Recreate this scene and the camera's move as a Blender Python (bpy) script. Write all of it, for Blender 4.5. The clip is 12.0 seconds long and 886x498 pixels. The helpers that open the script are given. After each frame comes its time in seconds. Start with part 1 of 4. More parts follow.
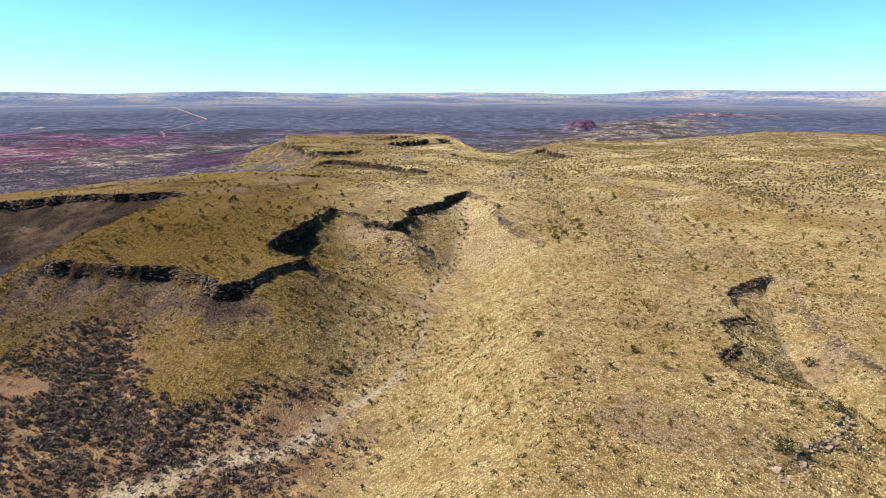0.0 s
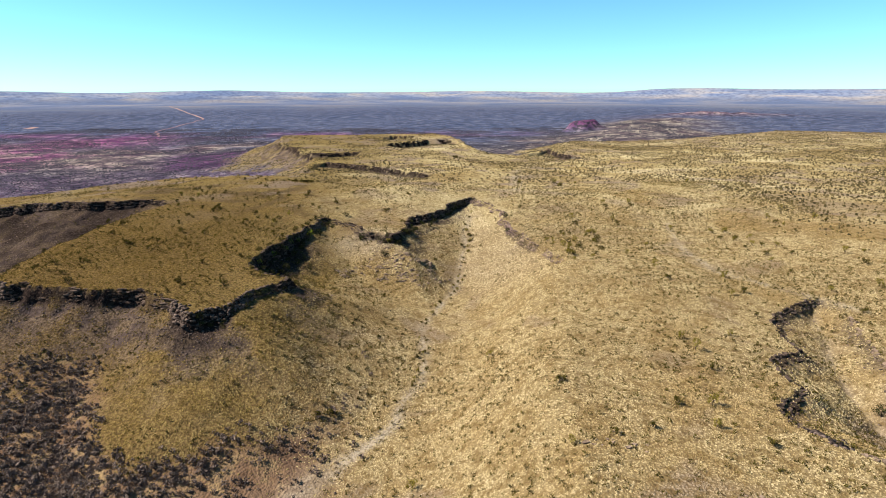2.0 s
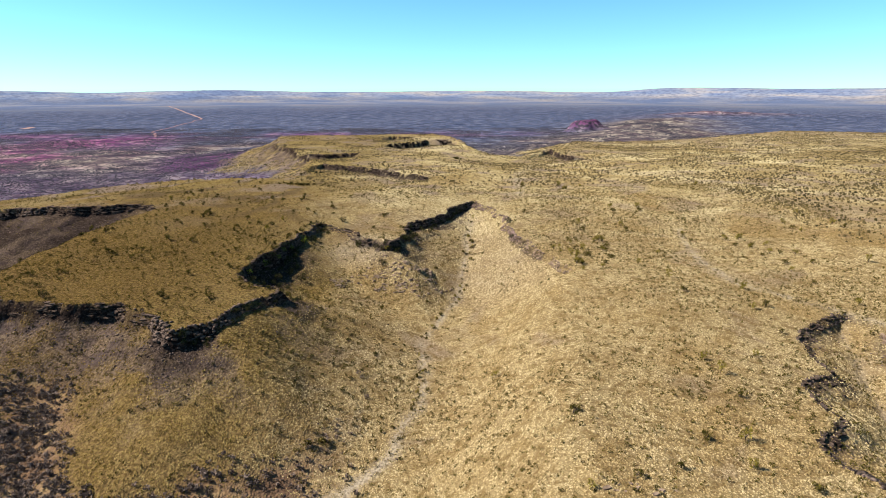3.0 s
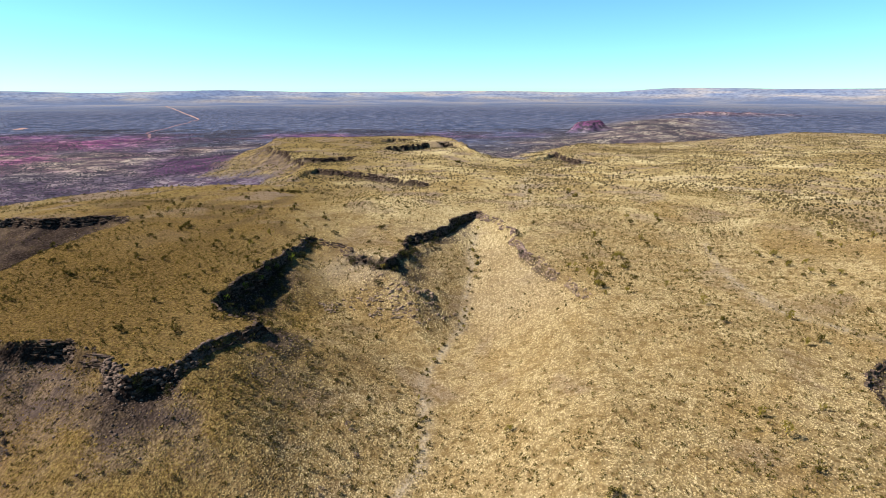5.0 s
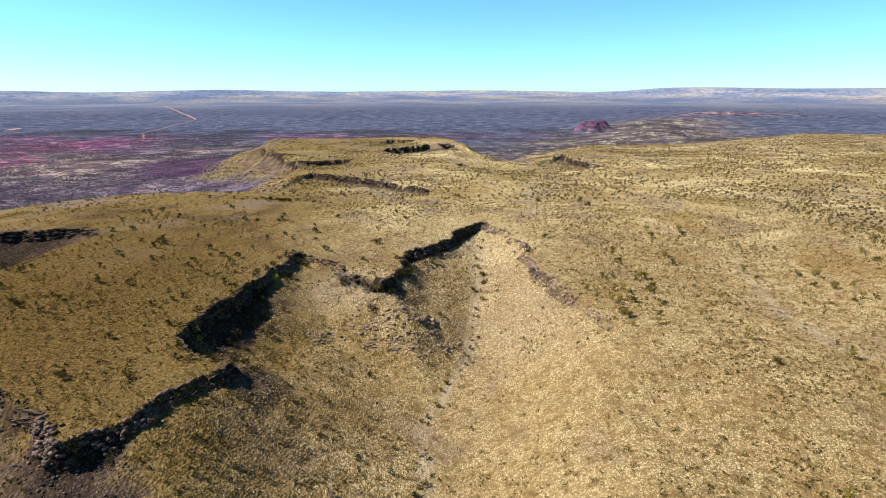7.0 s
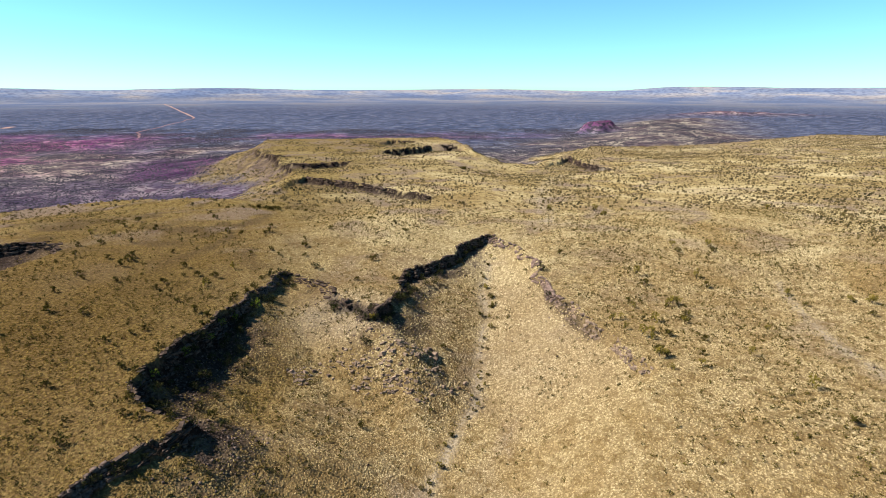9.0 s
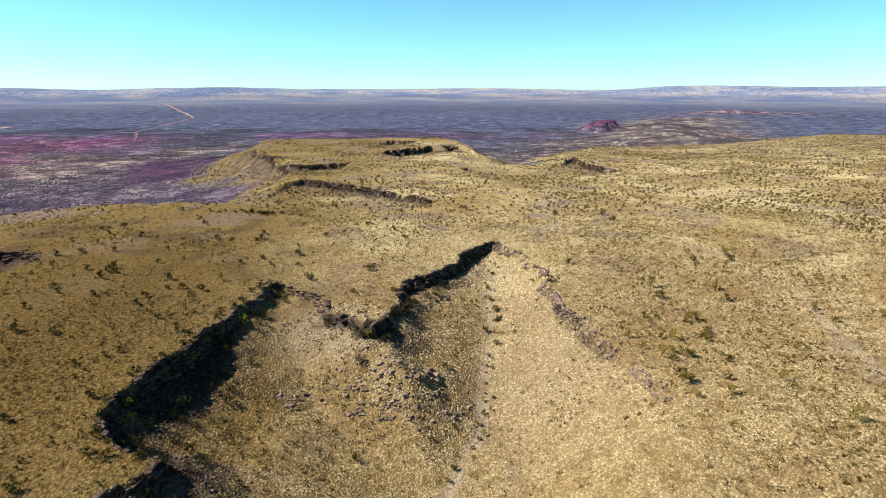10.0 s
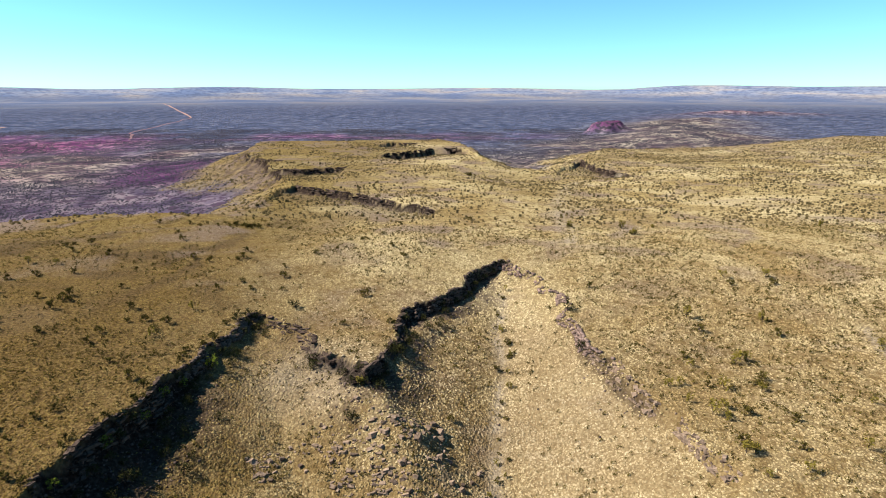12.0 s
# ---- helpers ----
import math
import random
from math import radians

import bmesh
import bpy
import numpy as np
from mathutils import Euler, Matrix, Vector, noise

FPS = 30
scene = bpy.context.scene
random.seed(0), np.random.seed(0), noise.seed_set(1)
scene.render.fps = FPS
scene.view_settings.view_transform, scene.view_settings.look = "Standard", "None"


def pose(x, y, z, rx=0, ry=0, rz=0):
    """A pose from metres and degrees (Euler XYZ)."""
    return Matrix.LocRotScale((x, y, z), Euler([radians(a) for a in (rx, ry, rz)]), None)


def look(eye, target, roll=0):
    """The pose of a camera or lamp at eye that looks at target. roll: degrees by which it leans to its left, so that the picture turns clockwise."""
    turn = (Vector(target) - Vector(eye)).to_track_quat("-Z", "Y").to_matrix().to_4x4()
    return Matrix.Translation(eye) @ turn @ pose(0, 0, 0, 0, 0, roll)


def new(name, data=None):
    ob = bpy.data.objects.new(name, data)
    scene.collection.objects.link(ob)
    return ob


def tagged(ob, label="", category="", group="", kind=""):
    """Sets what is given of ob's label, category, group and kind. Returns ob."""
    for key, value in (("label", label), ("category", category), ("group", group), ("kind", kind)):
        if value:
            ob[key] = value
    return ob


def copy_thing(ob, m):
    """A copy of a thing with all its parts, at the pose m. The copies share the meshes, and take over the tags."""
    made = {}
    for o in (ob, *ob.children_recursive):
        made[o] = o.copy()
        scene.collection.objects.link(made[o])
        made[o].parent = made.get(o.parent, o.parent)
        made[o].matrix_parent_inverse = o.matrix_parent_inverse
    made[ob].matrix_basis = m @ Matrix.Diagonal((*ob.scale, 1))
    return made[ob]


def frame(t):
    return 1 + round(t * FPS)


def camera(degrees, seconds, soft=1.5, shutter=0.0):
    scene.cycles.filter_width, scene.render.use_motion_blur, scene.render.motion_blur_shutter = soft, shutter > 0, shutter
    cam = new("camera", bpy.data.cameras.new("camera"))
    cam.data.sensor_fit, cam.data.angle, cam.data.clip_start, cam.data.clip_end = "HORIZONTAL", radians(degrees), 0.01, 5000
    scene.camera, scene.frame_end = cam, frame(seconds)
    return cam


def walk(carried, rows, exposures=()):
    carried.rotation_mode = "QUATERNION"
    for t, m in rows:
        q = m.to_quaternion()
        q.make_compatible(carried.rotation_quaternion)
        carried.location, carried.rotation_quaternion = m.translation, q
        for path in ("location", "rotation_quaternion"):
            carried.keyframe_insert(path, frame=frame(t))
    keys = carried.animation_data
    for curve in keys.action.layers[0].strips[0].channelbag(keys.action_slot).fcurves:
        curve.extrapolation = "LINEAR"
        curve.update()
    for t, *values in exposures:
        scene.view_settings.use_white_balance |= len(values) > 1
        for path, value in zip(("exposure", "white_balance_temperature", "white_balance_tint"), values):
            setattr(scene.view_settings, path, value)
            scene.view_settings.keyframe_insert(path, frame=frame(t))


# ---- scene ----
cam = camera(74.7, 12.0, soft=0.35)
METRES, EYE, TILT, LEAN, TURN = 160.0, 66.0, -15.35, 0.0, 0.0
ROWS = [
    (0.0, 0.0, 0.0, 0.0, -0.0, 0.0, -0.0),
    (0.5, -0.002, 0.0386, 0.0108, -0.02, -0.06, 0.04),
    (1.0, -0.0042, 0.0806, 0.0225, 0.02, -0.09, 0.09),
    (1.5, -0.0056, 0.1191, 0.0333, 0.01, -0.12, 0.11),
    (2.0, -0.007, 0.1609, 0.0449, 0.01, -0.12, 0.09),
    (2.5, -0.0084, 0.1996, 0.0555, 0.01, -0.17, 0.11),
    (3.0, -0.0101, 0.2414, 0.0673, -0.01, -0.16, 0.11),
    (5.0, -0.016, 0.4016, 0.1119, -0.0, -0.15, 0.1),
    (5.5, -0.0169, 0.4393, 0.1225, 0.01, -0.16, 0.08),
    (6.0, -0.0183, 0.4803, 0.134, 0.01, -0.15, 0.06),
    (6.5, -0.0195, 0.5186, 0.1446, 0.0, -0.18, 0.08),
    (7.0, -0.0208, 0.5604, 0.156, 0.03, -0.2, 0.1),
    (9.0, -0.0263, 0.7215, 0.2005, 0.16, -0.32, -0.08),
    (9.5, -0.0277, 0.7598, 0.2109, 0.18, -0.36, -0.05),
    (10.0, -0.0288, 0.8019, 0.2223, 0.22, -0.4, -0.04),
    (10.5, -0.0298, 0.8411, 0.233, 0.25, -0.48, -0.09),
    (11.0, -0.0314, 0.883, 0.2446, 0.28, -0.48, -0.11),
    (11.5, -0.0334, 0.9213, 0.2555, 0.29, -0.42, -0.07),
    (12.0, -0.0352, 0.963, 0.2672, 0.35, -0.43, -0.1),
]
walk(cam, [(t, pose(0, 0, EYE, TILT, LEAN, TURN) @ pose(METRES * x, METRES * y, METRES * z, 90 + pitch, roll, yaw)) for t, x, y, z, yaw, pitch, roll in ROWS])


# ---- sun, sky and exposure ----
SUN_AZ, SUN_EL = -87.0, 42.0     # degrees from straight ahead (minus: to the left), and above the horizon
SUN_DIR = Vector((math.sin(radians(SUN_AZ)) * math.cos(radians(SUN_EL)), math.cos(radians(SUN_AZ)) * math.cos(radians(SUN_EL)), math.sin(radians(SUN_EL))))
world = bpy.data.worlds.new("sky")
scene.world = world
world.use_nodes = True
wn, wl = world.node_tree.nodes, world.node_tree.links
sky = wn.new("ShaderNodeTexSky")
sky.sky_type = "NISHITA"
sky.sun_disc = False
sky.sun_elevation, sky.sun_rotation = radians(SUN_EL), radians(SUN_AZ)
sky.altitude, sky.air_density, sky.dust_density, sky.ozone_density = 600, 0.85, 0.0, 1.8
tint = wn.new("ShaderNodeMix")      # the clear cyan cast of this sky
tint.data_type, tint.blend_type = "RGBA", "MULTIPLY"
tint.inputs["Factor"].default_value, tint.inputs["B"].default_value = 1.0, (0.57, 1.03, 1.11, 1)
wl.new(sky.outputs["Color"], tint.inputs["A"])
wl.new(tint.outputs["Result"], wn["Background"].inputs["Color"])
wn["Background"].inputs["Strength"].default_value = 0.058
sun = new("sun", bpy.data.lights.new("sun", "SUN"))
sun.data.energy, sun.data.angle, sun.data.color = 5.0, radians(0.5), (1.0, 0.925, 0.80)
sun.matrix_world = look(SUN_DIR * 300, (0, 0, 0))
scene.view_settings.exposure = 1.45


# ---- the plan of the land ----
# Edge of the high ground, walked with the low ground on the left hand side: x, y, cliff height, slope of the talus.
EDGE_BAY = [(-620, 250, 3, 0.4), (-420, 300, 4, 0.4), (-263.7, 338.1, 5, 0.38), (-226.6, 340.3, 5, 0.36), (-186.2, 328.6, 5, 0.34), (-150.5, 334.1, 4, 0.34), (-142.8, 324.5, 1, 0.3), (-145.1, 300.7, 0, 0.4),
            (-148.2, 243.1, 0, 0.5), (-151.0, 210.5, 2, 0.5)]
EDGE_MESA = [(-145.1, 206.4, 4, 1.3), (-138.2, 208.1, 4.5, 1.3), (-116.4, 205.7, 4.5, 1.3), (-101.9, 207.1, 4, 1.3), (-95.2, 202.3, 2.5, 1.3), (-86.8, 199.5, 2, 1.3), (-80.1, 191.2, 4, 1.3), (-76.9, 188.9, 3.8, 1.0),
             (-68.8, 195.0, 3.6, 1.0), (-61.7, 211.0, 3.6, 1.0), (-57.3, 221.0, 4, 1.0), (-64.0, 224.1, 5.5, 1.1), (-71.3, 230.2, 8, 1.25), (-75.0, 235.9, 9.5, 1.35)]
EDGE_HEAD = [(-74.5, 244.5, 9.5, 1.35), (-71.8, 254.5, 8, 1.2), (-69.2, 266.0, 6, 1.05), (-68.1, 283.3, 4.2, 0.95), (-66.9, 301.7, 3.6, 0.9), (-66.0, 313.0, 3.0, 0.9), (-62.1, 319.4, 3.2, 0.9), (-55.7, 315.3, 2.6, 1.2),
             (-49.0, 310.1, 2.6, 1.2), (-40.7, 302.9, 2.6, 1.2), (-33.2, 294.2, 2.8, 1.2), (-25.8, 284.4, 3.4, 1.1), (-22.9, 289.8, 4.0, 1.0), (-22.1, 301.1, 4.0, 1.0), (-19.1, 314.1, 3.8, 1.0), (-16.1, 325.0, 3.8, 1.0),
             (-11.0, 333.2, 4.0, 1.1), (-4.0, 340.5, 4.0, 1.1), (1.0, 346.1, 3.8, 1.1), (4.0, 356.6, 3.6, 1.1), (7.9, 363.9, 3.2, 1.1), (12.8, 367.5, 2.2, 1.2)]
EDGE_EAST = [(17.9, 364.2, 1.8, 1.2), (24.1, 355.0, 1.8, 1.2), (33.2, 337.3, 1.6, 1.2), (31.4, 318.6, 1.5, 1.2), (32.5, 306.3, 2.0, 1.5), (38.2, 286.1, 2.0, 1.6), (43.4, 256.6, 1.8, 1.7), (45.1, 242.9, 0.3, 2.8),
             (44.9, 224.8, 0, 3.0), (38.1, 180.5, 0, 2.0), (30.9, 149.8, 0, 2.8), (25.0, 126.0, 0.4, 4.0), (25.8, 104.7, 0, 5.0), (12, 60, 0, 2.2), (0, 0, 0, 2.2), (-20, -120, 0, 2.2)]
# Outer edge, over the low mesas in the north and the far side of the tableland.
EDGE_NORTH = [(1500, -400, 0, 0.4), (1400, 200, 0, 0.4), (1050, 640, 0, 0.4), (860, 820, 0, 0.4), (680, 900, 0, 0.35), (520, 930, 0, 0.35), (380, 860, 0, 0.35), (260, 850, 0, 0.4),
              (180, 840, 0, 0.4), (140, 790, 1, 0.5), (118, 720, 2, 0.5), (84, 645, 0, 0.5), (45, 650, 0, 0.5), (26, 700, 2, 0.7), (24, 750, 3, 0.7), (14, 795, 3, 0.7), (-10, 830, 3, 0.6),
              (-64, 838, 3, 0.6), (-140, 836, 3, 0.6)]
EDGE_WEST = [(-218, 822, 4, 0.6), (-205, 760, 4, 0.6), (-189, 695, 4, 0.6), (-160, 655, 4, 0.55), (-142, 600, 3.4, 0.5), (-122, 560, 3, 0.45), (-108, 518, 0, 0.42), (-104, 480, 0, 0.4),
             (-98, 445, 0, 0.4), (-106, 424, 0.5, 0.45), (-136, 428, 0.5, 0.5), (-165, 430, 1, 0.5), (-205, 434, 1, 0.5), (-238, 418, 1, 0.5), (-262, 392, 1, 0.5), (-300, 365, 1, 0.5),
             (-420, 345, 1, 0.5), (-620, 330, 1, 0.5)]
EDGE = EDGE_BAY + EDGE_MESA + EDGE_HEAD + EDGE_EAST + [(-20, -600, 0, 2.2), (1500, -600, 0, 0.4)] + EDGE_NORTH + EDGE_WEST
RIM = EDGE_MESA + EDGE_HEAD + EDGE_EAST
# Stream beds: x, y, z.
GULLY = [(14, 352, -4.0), (12, 322, -8.0), (10, 300, -10.8), (8, 278, -14.2), (5, 260, -16.4), (-4, 240, -17.2), (-9, 222, -17.8), (-8, 200, -18.0), (-10, 182, -19.0), (-16, 166, -20.4),
         (-24, 155, -21.6), (-34, 134, -23.0), (-60, 126, -23.6), (-90, 100, -24.5), (-160, 60, -27.0), (-300, 0, -33.0), (-600, -80, -45.0)]
BRANCH = [(-52, 292, -3.8), (-44, 277, -8.2), (-38, 262, -12.0), (-22, 248, -15.6), (-6, 236, -17.3)]
WASH = [(-108, 176, -15.0), (-100, 160, -18.5), (-92, 140, -21.0), (-80, 120, -24.0)]
# The ravine in the slope to the east: its brink (x, y, ledge height) and its bed.
BRINK = [(57.6, 88.9, 0.2), (66.5, 96.7, 0.5), (79.9, 102.6, 0.6), (84.6, 110.3, 0.2), (79.5, 122.6, 0.2), (72.2, 137.0, 1.4), (75.3, 146.0, 2.0), (83.9, 150.6, 2.0), (86.0, 162.5, 1.0), (95.8, 174.0, 1.0), (100.3, 191.3, 0.9),
         (111.3, 205.9, 1.1), (123.8, 211.3, 0.9), (128.2, 199.0, 0.4), (123.6, 187.4, 0.5), (118.8, 172.4, 1.2), (115.8, 152.2, 1.2), (115.0, 136.1, 1.3), (127.8, 125.3, 1.3), (155.5, 103.2, 0.7), (170, 20, 0.3), (60, 20, 0.3)]
BED = [(122, 207, -7.5), (113, 186, -9.2), (106, 166, -10.6), (102, 150, -12.0), (101, 134, -13.2), (106, 122, -14.0), (116, 96, -15.5), (125, 40, -19.0)]
# Rock steps of the northern mesas that face south: points, step height.
STEPS = [([(-189, 695), (-170, 668), (-146, 643)], 5), ([(-140, 597), (-115, 590), (-95, 602), (-83, 606)], 4.5),
         ([(-105, 518), (-75, 498), (-44, 480), (-25, 462), (-10, 447)], 4.5), ([(-66, 690), (-45, 705), (-15, 735), (14, 742)], 7),
         ([(-66, 812), (-50, 800), (-36, 796)], 6), ([(118, 717), (124, 670), (134, 611)], 5)]
# Gentle rises and dips of the high ground: x, y, height, reach.
RISES = [(-150, 250, 6.5, 60), (-105, 290, 2.3, 60), (-95, 360, 4.0, 70), (-85, 230, 0.7, 45), (-60, 330, -2.4, 45), (-20, 380, 5.0, 60), (-35, 310, -1.2, 28), (10, 345, -4.0, 30),
         (40, 345, 1.9, 35), (60, 290, -2.1, 40), (60, 235, 1.7, 38), (36, 215, -3.8, 24), (48, 180, -0.8, 35), (38, 130, -0.3, 35), (75, 150, -0.3, 35), (95, 195, -0.6, 36),
         (118, 180, -3.3, 34), (110, 270, -1.4, 50), (130, 330, -0.2, 60), (100, 400, 2.9, 70), (180, 390, 3.1, 90), (250, 300, 1.3, 90), (230, 480, 0.2, 110), (160, 120, -5.4, 70),
         (210, 200, -1.2, 80), (-195, 345, 6.4, 60), (40, 450, -0.9, 70), (150, 560, 2.1, 110), (60, 610, -8.1, 80), (280, 540, 2.5, 120), (420, 420, 0.7, 150), (-130, 420, 4.3, 60),
         (546, 900, 2.6, 200), (240, 810, -6, 130)]
# Worn pale tracks on the tableland.
TRACKS = [[(46, 392), (50, 435), (55, 475), (72, 540), (104, 605), (135, 625), (180, 625)], [(111, 311), (103, 275), (104, 237), (118, 221), (136, 203)]]
# The rocky spur inside the canyon: x, y, height over the slope.
SPUR = [(-27, 283, 1.5), (-20, 275, 2.6), (-12, 268, 2.6), (-4, 261, 1.2)]
PLAIN = -26.0
lattice = np.random.RandomState(7).rand(256, 256)


def ease(a, b, v):
    u = np.clip((v - a) / (b - a), 0, 1)
    return u * u * (3 - 2 * u)


def value_noise(x, y):
    xi, yi = np.floor(x).astype(int), np.floor(y).astype(int)
    u, v = x - xi, y - yi
    u, v = u * u * (3 - 2 * u), v * v * (3 - 2 * v)
    x0, x1, y0, y1 = xi & 255, (xi + 1) & 255, yi & 255, (yi + 1) & 255
    return (lattice[x0, y0] * (1 - u) + lattice[x1, y0] * u) * (1 - v) + (lattice[x0, y1] * (1 - u) + lattice[x1, y1] * u) * v - 0.5


def rough(x, y, size, octaves=3, shift=0.0):
    """Fractal noise of about -0.5 to 0.5 with that largest size in metres."""
    total, gain = 0, 1.0
    for k in range(octaves):
        a = 0.7 + 1.1 * k
        total = total + gain * value_noise((x * math.cos(a) + y * math.sin(a)) / size + 31.7 * k + shift, (y * math.cos(a) - x * math.sin(a)) / size - 17.3 * k + shift)
        size, gain = size * 0.47, gain * 0.5
    return total


def nearest(line, x, y):
    """Distance to a line of points, and the further numbers of its points there, blended."""
    best, weights, sums = np.full(x.shape, 1e9), 0, None
    for p, q in zip(line, line[1:]):
        ex, ey = q[0] - p[0], q[1] - p[1]
        t = np.clip(((x - p[0]) * ex + (y - p[1]) * ey) / (ex * ex + ey * ey), 0, 1)
        d = np.hypot(x - p[0] - t * ex, y - p[1] - t * ey)
        near_d = d + 0.3
        w = 1 / (near_d * near_d * near_d * near_d * near_d)
        values = [w * (a + t * (b - a)) for a, b in zip(p[2:], q[2:])]
        sums = values if sums is None else [s + v for s, v in zip(sums, values)]
        weights, best = weights + w, np.minimum(best, d)
    return [best] + [v / weights for v in sums or []]


def inside(ring, x, y):
    odd = np.zeros(x.shape, bool)
    for p, q in zip(ring, ring[1:] + ring[:1]):
        if p[1] != q[1]:
            odd ^= ((p[1] > y) != (q[1] > y)) & (x < (q[0] - p[0]) * (y - p[1]) / (q[1] - p[1]) + p[0])
    return odd


def high_ground(x, y):
    z = 0.0
    for cx, cy, h, r in RISES:
        z = z + h * np.exp(-((x - cx) ** 2 + (y - cy) ** 2) / (r * r))
    z = z + 6 * ease(390, 480, y) * (1 - ease(-10, 150, x - 0.1 * (y - 600)))
    return z + 1.2 * rough(x, y, 90, 3) + 0.5 * rough(x, y, 14, 2, 5.0)


def land(x, y):
    """Height of the ground and what it is made of: rock, scree, stream bed, low ground, plain."""
    wx = x + 4.8 * rough(x, y, 11, 4, 1.0)
    wy = y + 4.8 * rough(x, y, 11, 4, 9.0)
    far = ease(420, 600, np.maximum(y, np.abs(x) * 1.6))
    wx, wy = wx + far * 14 * rough(x, y, 120, 3, 2.0), wy + far * 14 * rough(x, y, 120, 3, 6.0)
    top = high_ground(x, y)
    low = ~inside(EDGE, wx, wy)
    d, cliff, slope = nearest(EDGE, wx, wy)
    d = np.where(low, d, 0.0)
    steep = np.clip(0.37 * cliff, 0, 1)
    cliff = 0.74 * cliff * (1 + 1.1 * rough(x, y, 16, 3, 3.0))
    fall = cliff * (0.45 * ease(0, 0.6, d) + 0.33 * ease(0.9, 1.5, d) + 0.22 * ease(1.8, 2.4, d))
    # near valley: between its edge and its stream beds
    dg, zg = nearest(GULLY, x + 5 * rough(x, y, 22, 2, 4.0), y + 5 * rough(x, y, 22, 2, 8.0))
    main_bed = dg
    for line in (BRANCH, WASH):
        d2, z2 = nearest(line, x, y)
        w2 = ease(0, 1, np.clip(1 - d2 / (d2 + dg + 0.1), 0, 1)) ** 2
        zg, dg = zg * (1 - w2) + z2 * w2, np.minimum(dg, d2 + 1.5)
    plain_rim = np.full(x.shape, 1e5)
    for p, q in zip(RIM, RIM[1:]):
        ex, ey = q[0] - p[0], q[1] - p[1]
        t = np.clip(((x - p[0]) * ex + (y - p[1]) * ey) / (ex * ex + ey * ey), 0, 1)
        plain_rim = np.minimum(plain_rim, np.hypot(x - p[0] - t * ex, y - p[1] - t * ey))
    blend = ease(2, 9, d)
    d_even = d * (1 - blend) + np.where(low, np.maximum(plain_rim, 1.0), 0) * blend
    u = dg / (dg + d_even + 1e-6)
    share = steep * u ** slope + (1 - steep) * np.sin(u * math.pi / 2) ** slope
    foot = top - fall
    valley = zg + (foot - zg) * share + 0.45 * rough(x, y, 26, 3, 12.0) * ease(0, 12, d) * ease(2, 14, dg) + 0.35 * steep * rough(x, y, 7, 2, 13.0) * ease(1, 4, d) * (1 - ease(6, 14, d))
    ds, hs = nearest(SPUR, x, y)
    spur = np.exp(-(ds / (6.5 + 4 * rough(x, y, 10, 2, 14.0))) ** 2)
    valley = valley + hs * spur + 0.8 * spur * rough(x, y, 5, 3, 16.0)
    # elsewhere: talus down to the plain
    floor = PLAIN
    span = foot - floor
    talus = foot - span * (1 - np.exp(-d * np.clip(slope, 0.3, 0.8) / np.maximum(span, 5))) + 3 * rough(x, y, 40, 3, 15.0) * ease(0, 25, d) * (1 - ease(150, 320, d))
    near = ease(-182, -157, x - 0.35 * np.clip(y - 205, 0, 60)) * (1 - ease(400, 440, y))
    z = np.where(low, valley * near + talus * (1 - near), top)
    # the ravine in the east
    hole = inside(BRINK, wx, wy)
    dr, ledge = nearest(BRINK + BRINK[:1], wx, wy)
    db, zb = nearest(BED, x, y)
    dr = np.where(hole, dr, 0.0)
    ledge = ledge * (1 + 1.2 * rough(x, y, 12, 2, 33.0))
    step = ledge * (0.6 * ease(0, 0.7, dr) + 0.4 * ease(1.6, 2.3, dr))
    v = np.sin(np.clip(db / (db + dr + 1e-6), 0, 1) * math.pi / 2) ** 1.3
    z = np.where(hole, zb + (z - step - zb) * v + 1.8 * rough(x, y, 9, 4, 40.0) * ease(0, 4, dr), z)
    # rock steps of the northern mesas
    rock = np.where(low, np.clip((cliff - 1.2) / 1.3, 0, 1) * (1 - ease(2.2, 4.0, d)), 0) + np.where(hole, 0.65 * np.clip(ledge / 1.0, 0, 1) * (1 - ease(1.2, 4.5 + 4 * rough(x, y, 6, 2, 48.0), dr)), 0)
    scree = np.where(low, np.clip((cliff - 1.6) / 1.0, 0, 1) * (1 - ease(np.where(x < -50, 5, 2), np.where(y > 480, 70, np.where(x < -150, 120, np.where(x < -86, 44 + 30 * rough(x, y, 20, 3, 49.0), np.where(y < 235, 30 + 30 * rough(x, y, 14, 3, 50.0), 15)))), d)) * (1 - 0.9 * np.exp(-((x + 42) ** 2 + (y - 288) ** 2) / 420)), 0) + np.where(hole, 0.4 * np.clip(ledge / 1.0, 0, 1) * (1 - ease(3, 9, dr)), 0)
    east_slope = low * ease(12, 20, x) * (1 - ease(345, 360, y))
    # bay talus, darkened as rock to carry shade as well as its stones
    bay = low * ease(-150, -164, x) * ease(207, 237, y) * (1 - ease(380, 430, y))
    scree, rock = np.maximum(scree, bay), np.maximum(rock, bay * np.clip(0.72 + 0.8 * rough(x, y, 12, 3, 46.0), 0, 0.9))
    scree = np.maximum(scree * (1 - 0.9 * east_slope), 0.55 * low * near * spur * np.clip(0.7 + 1.5 * rough(x, y, 6, 3, 45.0), 0, 1))
